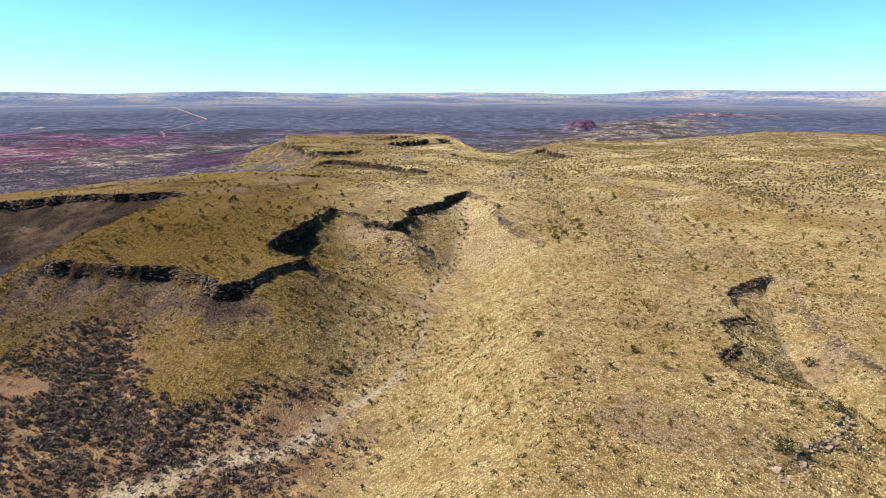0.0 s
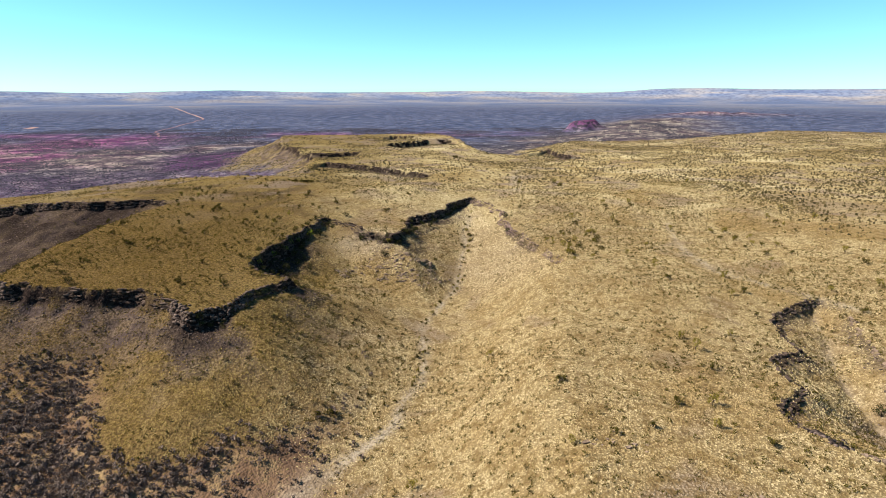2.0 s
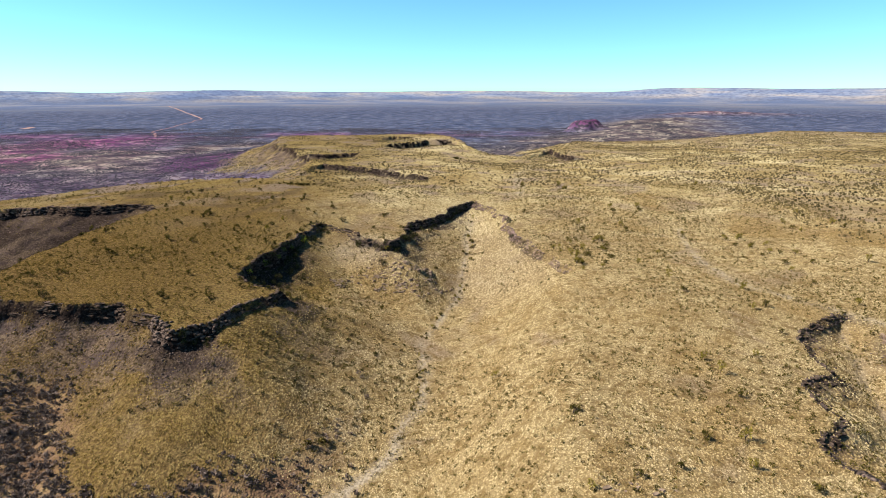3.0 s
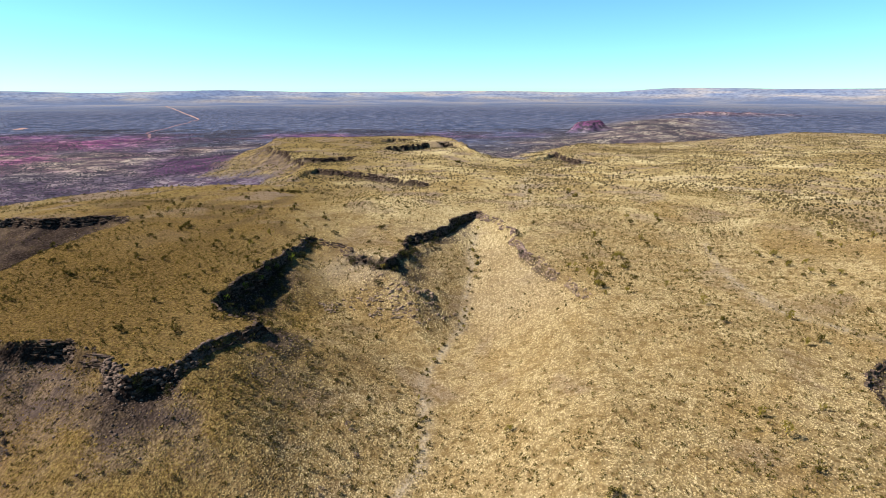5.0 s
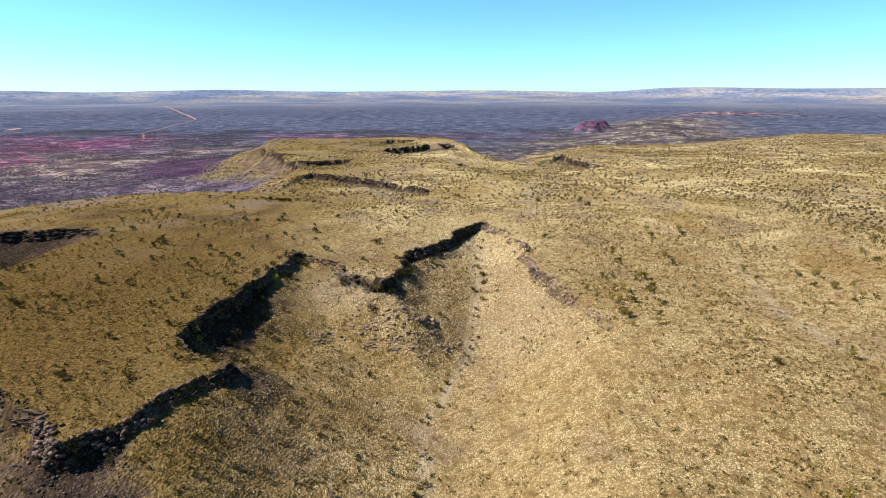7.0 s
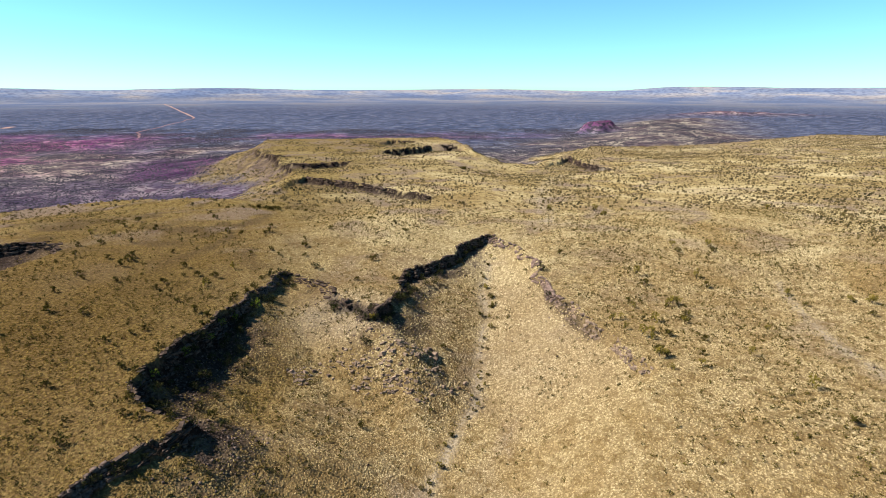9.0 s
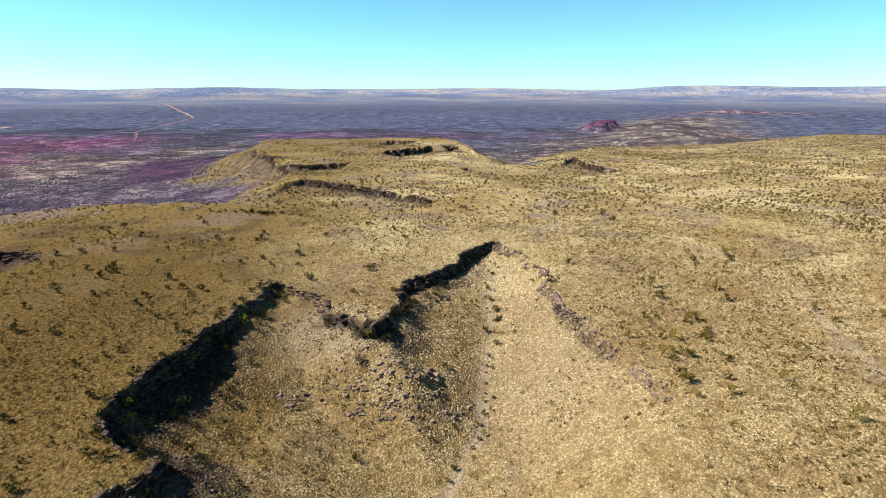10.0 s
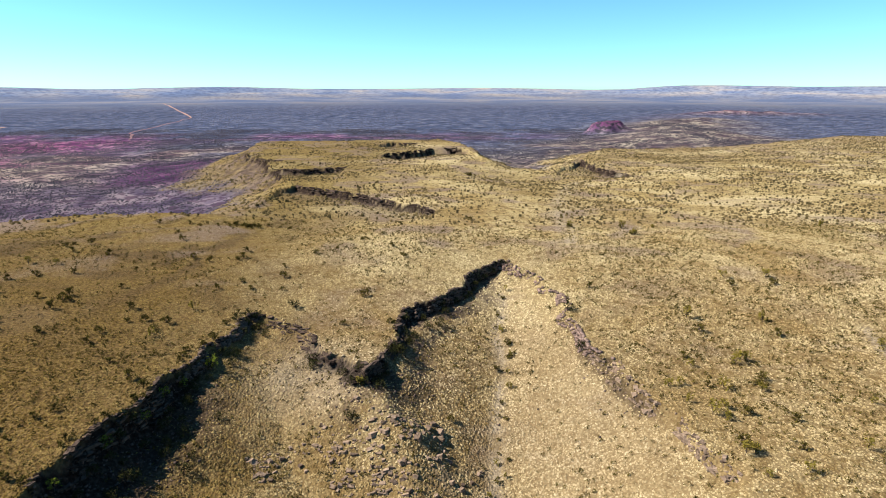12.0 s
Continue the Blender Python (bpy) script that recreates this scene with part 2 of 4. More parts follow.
    # boulder fields in the lee of the highest cliffs, blackened to deepen the cliff shadow
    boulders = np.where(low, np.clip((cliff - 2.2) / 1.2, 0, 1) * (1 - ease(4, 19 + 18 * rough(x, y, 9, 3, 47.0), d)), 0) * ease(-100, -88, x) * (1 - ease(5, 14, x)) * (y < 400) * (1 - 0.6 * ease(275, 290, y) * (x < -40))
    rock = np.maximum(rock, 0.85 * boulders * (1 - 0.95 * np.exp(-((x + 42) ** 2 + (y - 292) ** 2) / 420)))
    for line, h in STEPS:
        dl = nearest(line, wx, wy)[0]
        (ax, ay), (bx, by) = line[0], line[-1]
        ends = ((x - ax) * (bx - ax) + (y - ay) * (by - ay)) / ((bx - ax) ** 2 + (by - ay) ** 2)
        below = np.zeros(x.shape, bool)
        ring = [tuple(p) for p in line] + [(bx + 30, by - 160), (ax - 60, ay - 160)]
        below = inside(ring, wx, wy) & ~low
        cut = np.exp(-dl / 35) * ease(-0.1, 0.12, ends) * (1 - ease(0.88, 1.1, ends))
        z = np.where(below, z - h * ease(0, 3, dl) * cut, z)
        rock = np.where(below, np.maximum(rock, (1 - ease(2, 4.5, dl)) * ease(-0.05, 0.05, ends) * (1 - ease(0.95, 1.05, ends))), rock)
        scree = np.where(below, np.maximum(scree, (1 - ease(10, 45, dl)) * cut), scree)
    # far plain: a butte, a pale rise and the hills along the horizon
    plain = np.where(low, (1 - near) * np.maximum(ease(-15, -22, z), ease(28, 60, d + 45 * rough(x, y, 60, 3, 18.0)) * (y > 420)), 0)
    butte = 21 * ease(46, 14, np.hypot(x - 296, y - 1280) + 18 * rough(x, y, 26, 3, 21.0))
    rise = 16 * np.exp(-((x - 960) / 190) ** 2 - ((y - 2060) / 60) ** 2) * (1 + 0.8 * rough(x, y, 90, 3, 22.0)) + 15 * np.exp(-((x - 330 - 0.42 * (y - 1000)) / 150) ** 2) * ease(880, 1000, y) * ease(2100, 1500, y) * (1 + 0.9 * rough(x, y, 160, 4, 23.0))
    r, az = np.hypot(x, y - 80), np.degrees(np.arctan2(x, y))
    crest = 67 + 5 * np.sin(az * 0.3 + 1) + 21 * ease(15, 21, az) + 5 * ease(-16, -20, az) - 7 * np.exp(-((az + 30) / 3) ** 2) + 9 * rough(az, az * 0, 9, 3, 50.0)
    crest = crest * (0.45 * ease(4250, 4600, r) + 0.55 * ease(4500, 4850, r + 120 * rough(x, y, 500, 2, 51.0)))
    z = z + np.where(low & (y > 420), butte + rise, 0) + crest * ease(4000, 4200, r)
    worn = sum(0.75 * np.exp(-(nearest(line, x + 6 * rough(x, y, 30, 2, 81.0), y)[0] / wide) ** 2) for line, wide in zip(TRACKS, (5.0, 2.2)))
    kinds = dict(foot=np.where(low, np.clip((cliff - 1.6) / 1.0, 0, 1) * (1 - ease(3, 16 + 14 * rough(x, y, 14, 2, 41.0), d)), 0) * near * (1 - 0.9 * east_slope) * (1 - 0.85 * np.exp(-((x + 42) ** 2 + (y - 288) ** 2) / 420)) + np.where(hole, 0.6 * np.clip(ledge / 1.0, 0, 1) * (1 - ease(2, 8, dr)), 0), rock=rock, scree=scree, bed=worn + (0.75 + 0.25 * ease(-8, -24, x)) * np.exp(-(main_bed / (1.8 + 3.0 * ease(-18, -45, x))) ** 2) * near * low + 0.4 * np.exp(-((x + 43) ** 2 + (y - 292) ** 2) / 160) * low + np.where(hole, 0.4 * np.exp(-(db / 1.5) ** 2), 0),
                 low=low * near * ease(-17.0, -21.0, z - 4.5 * ease(-66, -112, x) + 5 * rough(x, y, 25, 3, 60.0)) * ease(-14, -40, x + 12 * rough(x, y, 20, 2, 61.0)),
                 plain=plain, red=np.exp(-(((x + 125) / 11) ** 4 + ((y - 150) / 4.5) ** 4)) + np.clip(butte / 20, 0, 1) + 0.4 * np.clip(rise / 14, 0, 1) * (y > 1800), rise=np.clip(rise / 14, 0, 1) * (y > 420) * low, far_haze=np.maximum(0.6 * ease(2300, 4200, r), ease(3900, 4000, r) * ease(-15, 10, z)))
    return z, kinds


def height(x, y):
    return land(np.atleast_1d(np.asarray(x, float)), np.atleast_1d(np.asarray(y, float)))[0]


# ---- materials ----
def material(name, rough_value=0.9):
    m = bpy.data.materials.new(name)
    m.use_nodes = True
    n, l = m.node_tree.nodes, m.node_tree.links
    b = n["Principled BSDF"]
    b.inputs["Roughness"].default_value = rough_value
    b.inputs["Specular IOR Level"].default_value = 0.0
    return m, n, l, b


def noise_node(n, l, where, scale, detail=4.0, distortion=0.0):
    t = n.new("ShaderNodeTexNoise")
    t.inputs["Scale"].default_value, t.inputs["Detail"].default_value, t.inputs["Distortion"].default_value = scale, detail, distortion
    l.new(where, t.inputs["Vector"])
    return t.outputs["Fac"]


def ramp(n, l, fac, stops):
    c = n.new("ShaderNodeValToRGB")
    while len(c.color_ramp.elements) < len(stops):
        c.color_ramp.elements.new(0.5)
    for e, (p, col) in zip(c.color_ramp.elements, stops):
        e.position, e.color = p, (*col, 1) if len(col) == 3 else (col[0], col[0], col[0], 1)
    l.new(fac, c.inputs["Fac"])
    return c.outputs["Color"]


def mix(n, l, fac, a, b, blend="MIX"):
    c = n.new("ShaderNodeMix")
    c.data_type, c.blend_type = "RGBA", blend
    for socket, value in ((c.inputs["Factor"], fac), (c.inputs["A"], a), (c.inputs["B"], b)):
        if isinstance(value, (int, float)):
            socket.default_value = value
        elif isinstance(value, tuple):
            socket.default_value = (*value, 1)
        else:
            l.new(value, socket)
    return c.outputs["Result"]


def arith(n, l, op, a, b):
    c = n.new("ShaderNodeMath")
    c.operation = op
    for socket, value in zip(c.inputs, (a, b)):
        if isinstance(value, (int, float)):
            socket.default_value = value
        else:
            l.new(value, socket)
    c.use_clamp = True
    return c.outputs["Value"]


STRAW, STRAW_DARK, STRAW_PALE = (0.255, 0.197, 0.104), (0.172, 0.128, 0.060), (0.318, 0.255, 0.152)


def grass_colour(n, l, pos):
    """Straw, olive on the western mesa, bleached towards the north-east, with browner patches; the west also dimmed by
    painted vignetting; the same over soil and hummocks.
    """
    fine, mid, wide = noise_node(n, l, pos, 1.3, 5), noise_node(n, l, pos, 0.11, 5, 0.4), noise_node(n, l, pos, 0.018, 6, 0.8)
    axes = n.new("ShaderNodeSeparateXYZ")
    l.new(pos, axes.inputs[0])
    east = n.new("ShaderNodeMapRange")
    east.inputs["From Min"].default_value, east.inputs["From Max"].default_value = -90, 220
    l.new(axes.outputs["X"], east.inputs["Value"])
    east = east.outputs["Result"]
    col = ramp(n, l, fine, [(0.3, STRAW_DARK), (0.5, STRAW), (0.72, STRAW_PALE)])
    high = n.new("ShaderNodeMapRange")
    high.inputs["From Min"].default_value, high.inputs["From Max"].default_value = -7, -1
    high.inputs["To Min"].default_value = 0.55
    l.new(axes.outputs["Z"], high.inputs["Value"])
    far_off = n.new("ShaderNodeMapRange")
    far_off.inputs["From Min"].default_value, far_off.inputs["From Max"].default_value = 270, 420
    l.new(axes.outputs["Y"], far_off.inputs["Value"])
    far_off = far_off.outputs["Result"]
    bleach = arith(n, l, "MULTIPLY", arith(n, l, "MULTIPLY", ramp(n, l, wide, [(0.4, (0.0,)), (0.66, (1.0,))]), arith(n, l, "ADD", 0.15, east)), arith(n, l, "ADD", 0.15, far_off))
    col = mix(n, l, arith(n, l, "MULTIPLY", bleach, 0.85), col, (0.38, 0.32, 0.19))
    col = mix(n, l, ramp(n, l, noise_node(n, l, pos, 0.012, 6, 1.2), [(0.34, (0.7,)), (0.47, (0.0,))]), col, (0.17, 0.112, 0.042))
    col = mix(n, l, ramp(n, l, mid, [(0.38, (0.45,)), (0.55, (0.0,))]), col, (0.16, 0.105, 0.042))
    col = mix(n, l, ramp(n, l, noise_node(n, l, pos, 0.03, 6, 1.0), [(0.56, (0.0,)), (0.68, (0.7,))]), col, (0.145, 0.108, 0.085))
    speck = noise_node(n, l, pos, 0.38, 3, 0.2)
    col = mix(n, l, ramp(n, l, speck, [(0.53, (0.0,)), (0.62, (0.65,))]), col, (0.0949, 0.0621, 0.0219))
    slope_mask = None
    for axis, low_end, high_end in (("X", 4, 14), ("X", 52, 40), ("Y", 232, 262), ("Z", 0, -4)):
        r = n.new("ShaderNodeMapRange")
        r.inputs["From Min"].default_value, r.inputs["From Max"].default_value = low_end, high_end
        l.new(axes.outputs[axis], r.inputs["Value"])
        slope_mask = r.outputs["Result"] if slope_mask is None else arith(n, l, "MULTIPLY", slope_mask, r.outputs["Result"])
    notch = n.new("ShaderNodeVectorMath")
    notch.operation, notch.inputs[1].default_value = "DISTANCE", (-37.5, 291, -4)
    l.new(pos, notch.inputs[0])
    near_notch = n.new("ShaderNodeMapRange")
    near_notch.inputs["From Min"].default_value, near_notch.inputs["From Max"].default_value = 19, 11
    l.new(notch.outputs["Value"], near_notch.inputs["Value"])
    bare = arith(n, l, "ADD", arith(n, l, "MULTIPLY", slope_mask, 0.65), near_notch.outputs["Result"])
    col = mix(n, l, arith(n, l, "MULTIPLY", bare, 0.85), col, ramp(n, l, fine, [(0.3, (0.215, 0.168, 0.104)), (0.7, (0.335, 0.272, 0.178))]))
    # olive grass, with backlight and vignetting darkness put into its colour
    west = arith(n, l, "MULTIPLY", high.outputs["Result"], arith(n, l, "SUBTRACT", arith(n, l, "SUBTRACT", 0.98, arith(n, l, "MULTIPLY", east, 5.4)), near_notch.outputs["Result"]))
    col = mix(n, l, west, col, mix(n, l, 0.18, ramp(n, l, fine, [(0.3, (0.048, 0.030, 0.0085)), (0.7, (0.108, 0.070, 0.0185))]), col))
    stony = ramp(n, l, noise_node(n, l, pos, 0.035, 7, 1.2), [(0.5, (0.0,)), (0.62, (0.75,))])
    col = mix(n, l, arith(n, l, "MULTIPLY", west, stony), col, ramp(n, l, fine, [(0.35, (0.022, 0.016, 0.012)), (0.65, (0.062, 0.042, 0.03))]))
    # browner grass in the south-west; part of its darkness is painted vignetting
    brown = None
    for axis, low_end, high_end in (("X", -28, -52), ("Y", 355, 255), ("Z", 12, 10)):
        r = n.new("ShaderNodeMapRange")
        r.inputs["From Min"].default_value, r.inputs["From Max"].default_value = low_end, high_end
        l.new(axes.outputs[axis], r.inputs["Value"])
        brown = r.outputs["Result"] if brown is None else arith(n, l, "MULTIPLY", brown, r.outputs["Result"])
    col = mix(n, l, arith(n, l, "MULTIPLY", brown, ramp(n, l, mid, [(0.35, (1.0,)), (0.62, (0.65,))])), col, ramp(n, l, fine, [(0.36, (0.040, 0.026, 0.0075)), (0.5, (0.094, 0.064, 0.0195)), (0.64, (0.165, 0.118, 0.040))]))
    # vignetting painted in: the colour dims further towards the far west
    west_vignette = n.new("ShaderNodeMapRange")
    west_vignette.inputs["From Min"].default_value, west_vignette.inputs["From Max"].default_value = -62, -105
    l.new(axes.outputs["X"], west_vignette.inputs["Value"])
    col = mix(n, l, arith(n, l, "MULTIPLY", brown, west_vignette.outputs["Result"]), col, (0.76, 0.72, 0.68), "MULTIPLY")
    green = n.new("ShaderNodeMapRange")
    green.inputs["From Min"].default_value, green.inputs["From Max"].default_value, green.inputs["To Max"].default_value = 330, 520, 0.35
    l.new(axes.outputs["Y"], green.inputs["Value"])
    col = mix(n, l, green.outputs["Result"], col, ramp(n, l, speck, [(0.35, (0.31, 0.25, 0.105)), (0.5, (0.245, 0.195, 0.076)), (0.62, (0.10, 0.078, 0.034))]))
    streak = n.new("ShaderNodeMapping")
    streak.inputs["Scale"].default_value, streak.inputs["Rotation"].default_value = (0.013, 0.016, 0.02), (0, 0, 0.9)
    l.new(pos, streak.inputs["Vector"])
    band, blotch = noise_node(n, l, streak.outputs["Vector"], 1.0, 7, 1.0), noise_node(n, l, streak.outputs["Vector"], 2.3, 6, 0.8)
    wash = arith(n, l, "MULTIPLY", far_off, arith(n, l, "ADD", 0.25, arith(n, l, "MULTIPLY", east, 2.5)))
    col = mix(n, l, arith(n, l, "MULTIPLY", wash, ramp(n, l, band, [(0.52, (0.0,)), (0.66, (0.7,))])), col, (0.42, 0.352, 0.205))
    col = mix(n, l, arith(n, l, "MULTIPLY", far_off, ramp(n, l, band, [(0.34, (0.6,)), (0.46, (0.0,))])), col, (0.125, 0.088, 0.036))
    col = mix(n, l, arith(n, l, "MULTIPLY", far_off, ramp(n, l, blotch, [(0.52, (0.0,)), (0.63, (0.75,))])), col, (0.14, 0.107, 0.092))
    north = n.new("ShaderNodeMapRange")
    north.inputs["From Min"].default_value, north.inputs["From Max"].default_value = 720, 1250
    l.new(axes.outputs["Y"], north.inputs["Value"])
    col = mix(n, l, arith(n, l, "MULTIPLY", arith(n, l, "MULTIPLY", north.outputs["Result"], east), ramp(n, l, wide, [(0.35, (0.5,)), (0.6, (1.0,))])), col, (0.17, 0.128, 0.105))
    return col


def ground_material():
    m, n, l, b = material("dry_grassland", 0.95)
    pos = n.new("ShaderNodeNewGeometry").outputs["Position"]
    zone = {}
    for key in ("zone_rock", "zone_low", "zone_far", "zone_scrub"):
        a = n.new("ShaderNodeAttribute")
        a.attribute_name = key
        s = n.new("ShaderNodeSeparateColor")
        l.new(a.outputs["Color"], s.inputs["Color"])
        zone[key] = [s.outputs[c] for c in ("Red", "Green", "Blue")]
    rock, scree, bed = zone["zone_rock"]
    low, plain, red = zone["zone_low"]
    far_haze, pale, green = zone["zone_far"]
    thick = zone["zone_scrub"][0]
    fine, mid, wide = noise_node(n, l, pos, 1.3, 5), noise_node(n, l, pos, 0.16, 5, 0.4), noise_node(n, l, pos, 0.022, 5, 0.6)
    grass = grass_colour(n, l, pos)
    tuft = n.new("ShaderNodeTexVoronoi")
    tuft.inputs["Scale"].default_value = 1.6
    l.new(pos, tuft.inputs["Vector"])
    grass = mix(n, l, ramp(n, l, tuft.outputs["Distance"], [(0.3, (0.0,)), (0.75, (0.5,))]), grass, (0.0803, 0.046, 0.023))
    grass = mix(n, l, arith(n, l, "MULTIPLY", green, 0.75), grass, mix(n, l, 0.35, ramp(n, l, fine, [(0.35, (0.06, 0.038, 0.017)), (0.65, (0.12, 0.08, 0.034))]), grass))
    # stones
    stone = ramp(n, l, fine, [(0.25, (0.022, 0.016, 0.014)), (0.5, (0.072, 0.053, 0.046)), (0.75, (0.14, 0.104, 0.09))])
    stone = mix(n, l, ramp(n, l, mid, [(0.42, (0.6,)), (0.56, (0.0,))]), stone, (0.034, 0.024, 0.023))
    cover = arith(n, l, "MULTIPLY", scree, ramp(n, l, mid, [(0.36, (1.0,)), (0.62, (0.55,))]))
    col = mix(n, l, cover, grass, stone)
    # dark rock, blackened further: shade at the cliff feet put into its colour
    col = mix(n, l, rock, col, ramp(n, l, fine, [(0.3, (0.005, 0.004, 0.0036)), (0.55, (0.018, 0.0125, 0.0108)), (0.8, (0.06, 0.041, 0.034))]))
    soil = ramp(n, l, mid, [(0.35, (0.07, 0.041, 0.025)), (0.5, (0.13, 0.077, 0.044)), (0.65, (0.20, 0.135, 0.068))])
    soil = mix(n, l, ramp(n, l, fine, [(0.4, (0.4,)), (0.65, (0.0,))]), soil, (0.09, 0.062, 0.048))
    col = mix(n, l, low, col, soil)
    col = mix(n, l, arith(n, l, "MULTIPLY", bed, ramp(n, l, mid, [(0.36, (0.3,)), (0.58, (0.9,))])), col, ramp(n, l, fine, [(0.3, (0.11, 0.088, 0.066)), (0.6, (0.27, 0.225, 0.17))]))
    col = mix(n, l, red, col, ramp(n, l, mid, [(0.35, (0.115, 0.064, 0.042)), (0.65, (0.19, 0.12, 0.078))]))
    # the plain: dark scrub painted haze-blue, with paler and redder bare ground between
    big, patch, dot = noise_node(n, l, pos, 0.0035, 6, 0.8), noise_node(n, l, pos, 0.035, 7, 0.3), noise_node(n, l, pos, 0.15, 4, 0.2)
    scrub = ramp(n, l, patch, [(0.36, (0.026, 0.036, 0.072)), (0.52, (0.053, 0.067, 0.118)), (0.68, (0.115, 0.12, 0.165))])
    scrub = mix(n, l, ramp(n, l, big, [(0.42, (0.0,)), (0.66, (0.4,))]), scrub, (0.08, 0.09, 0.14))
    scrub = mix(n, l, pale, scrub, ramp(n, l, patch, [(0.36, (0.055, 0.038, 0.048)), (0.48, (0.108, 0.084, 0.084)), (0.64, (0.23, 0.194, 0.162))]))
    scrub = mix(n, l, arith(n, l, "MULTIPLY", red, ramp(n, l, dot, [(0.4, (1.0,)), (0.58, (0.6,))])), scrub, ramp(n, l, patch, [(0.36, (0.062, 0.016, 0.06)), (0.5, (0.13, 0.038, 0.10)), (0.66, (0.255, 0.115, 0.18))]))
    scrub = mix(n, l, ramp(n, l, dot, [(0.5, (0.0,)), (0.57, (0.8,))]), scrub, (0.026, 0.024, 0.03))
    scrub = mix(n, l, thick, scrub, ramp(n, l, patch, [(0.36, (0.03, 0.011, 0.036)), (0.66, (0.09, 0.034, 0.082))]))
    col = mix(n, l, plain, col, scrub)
    # hills and distant plain fade to pale blue: distance haze put into the colour
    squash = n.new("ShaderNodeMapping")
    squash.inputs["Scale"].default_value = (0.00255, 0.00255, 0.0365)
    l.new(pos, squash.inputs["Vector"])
    hazy_hill = ramp(n, l, noise_node(n, l, squash.outputs["Vector"], 1.0, 6, 0.3), [(0.38, (0.10, 0.13, 0.215)), (0.52, (0.17, 0.185, 0.24)), (0.68, (0.26, 0.235, 0.225))])
    hazy_hill = mix(n, l, ramp(n, l, patch, [(0.48, (0.0,)), (0.58, (0.42,))]), hazy_hill, (0.034, 0.044, 0.086))
    col = mix(n, l, far_haze, col, hazy_hill)
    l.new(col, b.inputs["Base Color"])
    bump = n.new("ShaderNodeBump")
    bump.inputs["Strength"].default_value, bump.inputs["Distance"].default_value = 0.8, 0.5
    l.new(mix(n, l, 0.5, fine, ramp(n, l, tuft.outputs["Distance"], [(0.0, (1.0,)), (0.8, (0.0,))])), bump.inputs["Height"])
    l.new(bump.outputs["Normal"], b.inputs["Normal"])
    return m


def varied_material(name, dark, light, scale=2.0, per_object=False, rough_value=0.9):
    """Colour that varies from piece to piece and over each piece."""
    m, n, l, b = material(name, rough_value)
    if per_object:
        chance = n.new("ShaderNodeObjectInfo").outputs["Random"]
    else:
        chance = n.new("ShaderNodeNewGeometry").outputs["Random Per Island"]
    pos = n.new("ShaderNodeNewGeometry").outputs["Position"]
    grain = noise_node(n, l, pos, scale, 5)
    fac = n.new("ShaderNodeMix")
    fac.inputs["Factor"].default_value = 0.5
    l.new(chance, fac.inputs["A"])
    l.new(ramp(n, l, grain, [(0.3, (0.0,)), (0.7, (1.0,))]), fac.inputs["B"])
    l.new(ramp(n, l, fac.outputs["Result"], [(0.15, dark), (0.85, light)]), b.inputs["Base Color"])
    bump = n.new("ShaderNodeBump")
    bump.inputs["Strength"].default_value, bump.inputs["Distance"].default_value = 0.6, 0.15
    l.new(grain, bump.inputs["Height"])
    l.new(bump.outputs["Normal"], b.inputs["Normal"])
    return m


MAT_GROUND = ground_material()
MAT_TUFT, tn, tl, tb = material("spinifex", 0.9)
tuft_pos = tn.new("ShaderNodeNewGeometry")
tuft_col = grass_colour(tn, tl, tuft_pos.outputs["Position"])
tuft_col = mix(tn, tl, ramp(tn, tl, tuft_pos.outputs["Random Per Island"], [(0.7, (0.0,)), (0.95, (0.8,))]), tuft_col, (1.3, 1.32, 1.38), "MULTIPLY")
tl.new(mix(tn, tl, ramp(tn, tl, tuft_pos.outputs["Random Per Island"], [(0.1, (0.6,)), (0.4, (0.0,))]), tuft_col, (0.07, 0.044, 0.0145)), tb.inputs["Base Color"])
# cliff stone, its colour darkened so that shaded faces go black
MAT_ROCK = varied_material("darkened_ironstone", (0.008, 0.006, 0.005), (0.095, 0.067, 0.054), 1.2, per_object=True)
MAT_LEDGE = varied_material("pinkish_sandstone", (0.06, 0.042, 0.031), (0.225, 0.162, 0.12), 1.2, per_object=True)
MAT_STONES = varied_material("loose_ironstone", (0.013, 0.010, 0.009), (0.125, 0.09, 0.075), 1.5)
MAT_PINK = varied_material("loose_sandstone", (0.06, 0.042, 0.036), (0.20, 0.14, 0.12), 1.5)
MAT_LEAF = varied_material("dull_green_leaves", (0.026, 0.0225, 0.006), (0.085, 0.066, 0.016), 1.0)
MAT_LEAF_YELLOW = varied_material("yellow_green_leaves", (0.075, 0.058, 0.010), (0.21, 0.165, 0.034), 1.0)
MAT_LEAF_FRESH = varied_material("fresh_green_leaves", (0.048, 0.0664, 0.00766), (0.16, 0.184, 0.0256), 1.0)
MAT_LEAF_DARK = varied_material("dark_green_leaves", (0.010, 0.0115, 0.005), (0.042, 0.041, 0.014), 1.0)
MAT_SCRUB = varied_material("grey_scrub", (0.036, 0.027, 0.025), (0.165, 0.122, 0.10), 0.3)
MAT_BARK = varied_material("grey_bark", (0.0266, 0.0204, 0.0179), (0.0956, 0.0715, 0.0562), 3.0)
MAT_TRACK = varied_material("red_dirt_track", (0.192, 0.112, 0.0971), (0.293, 0.194, 0.164), 0.05)
MAT_FAINT = varied_material("faint_track", (0.10, 0.055, 0.065), (0.19, 0.12, 0.125), 0.05)


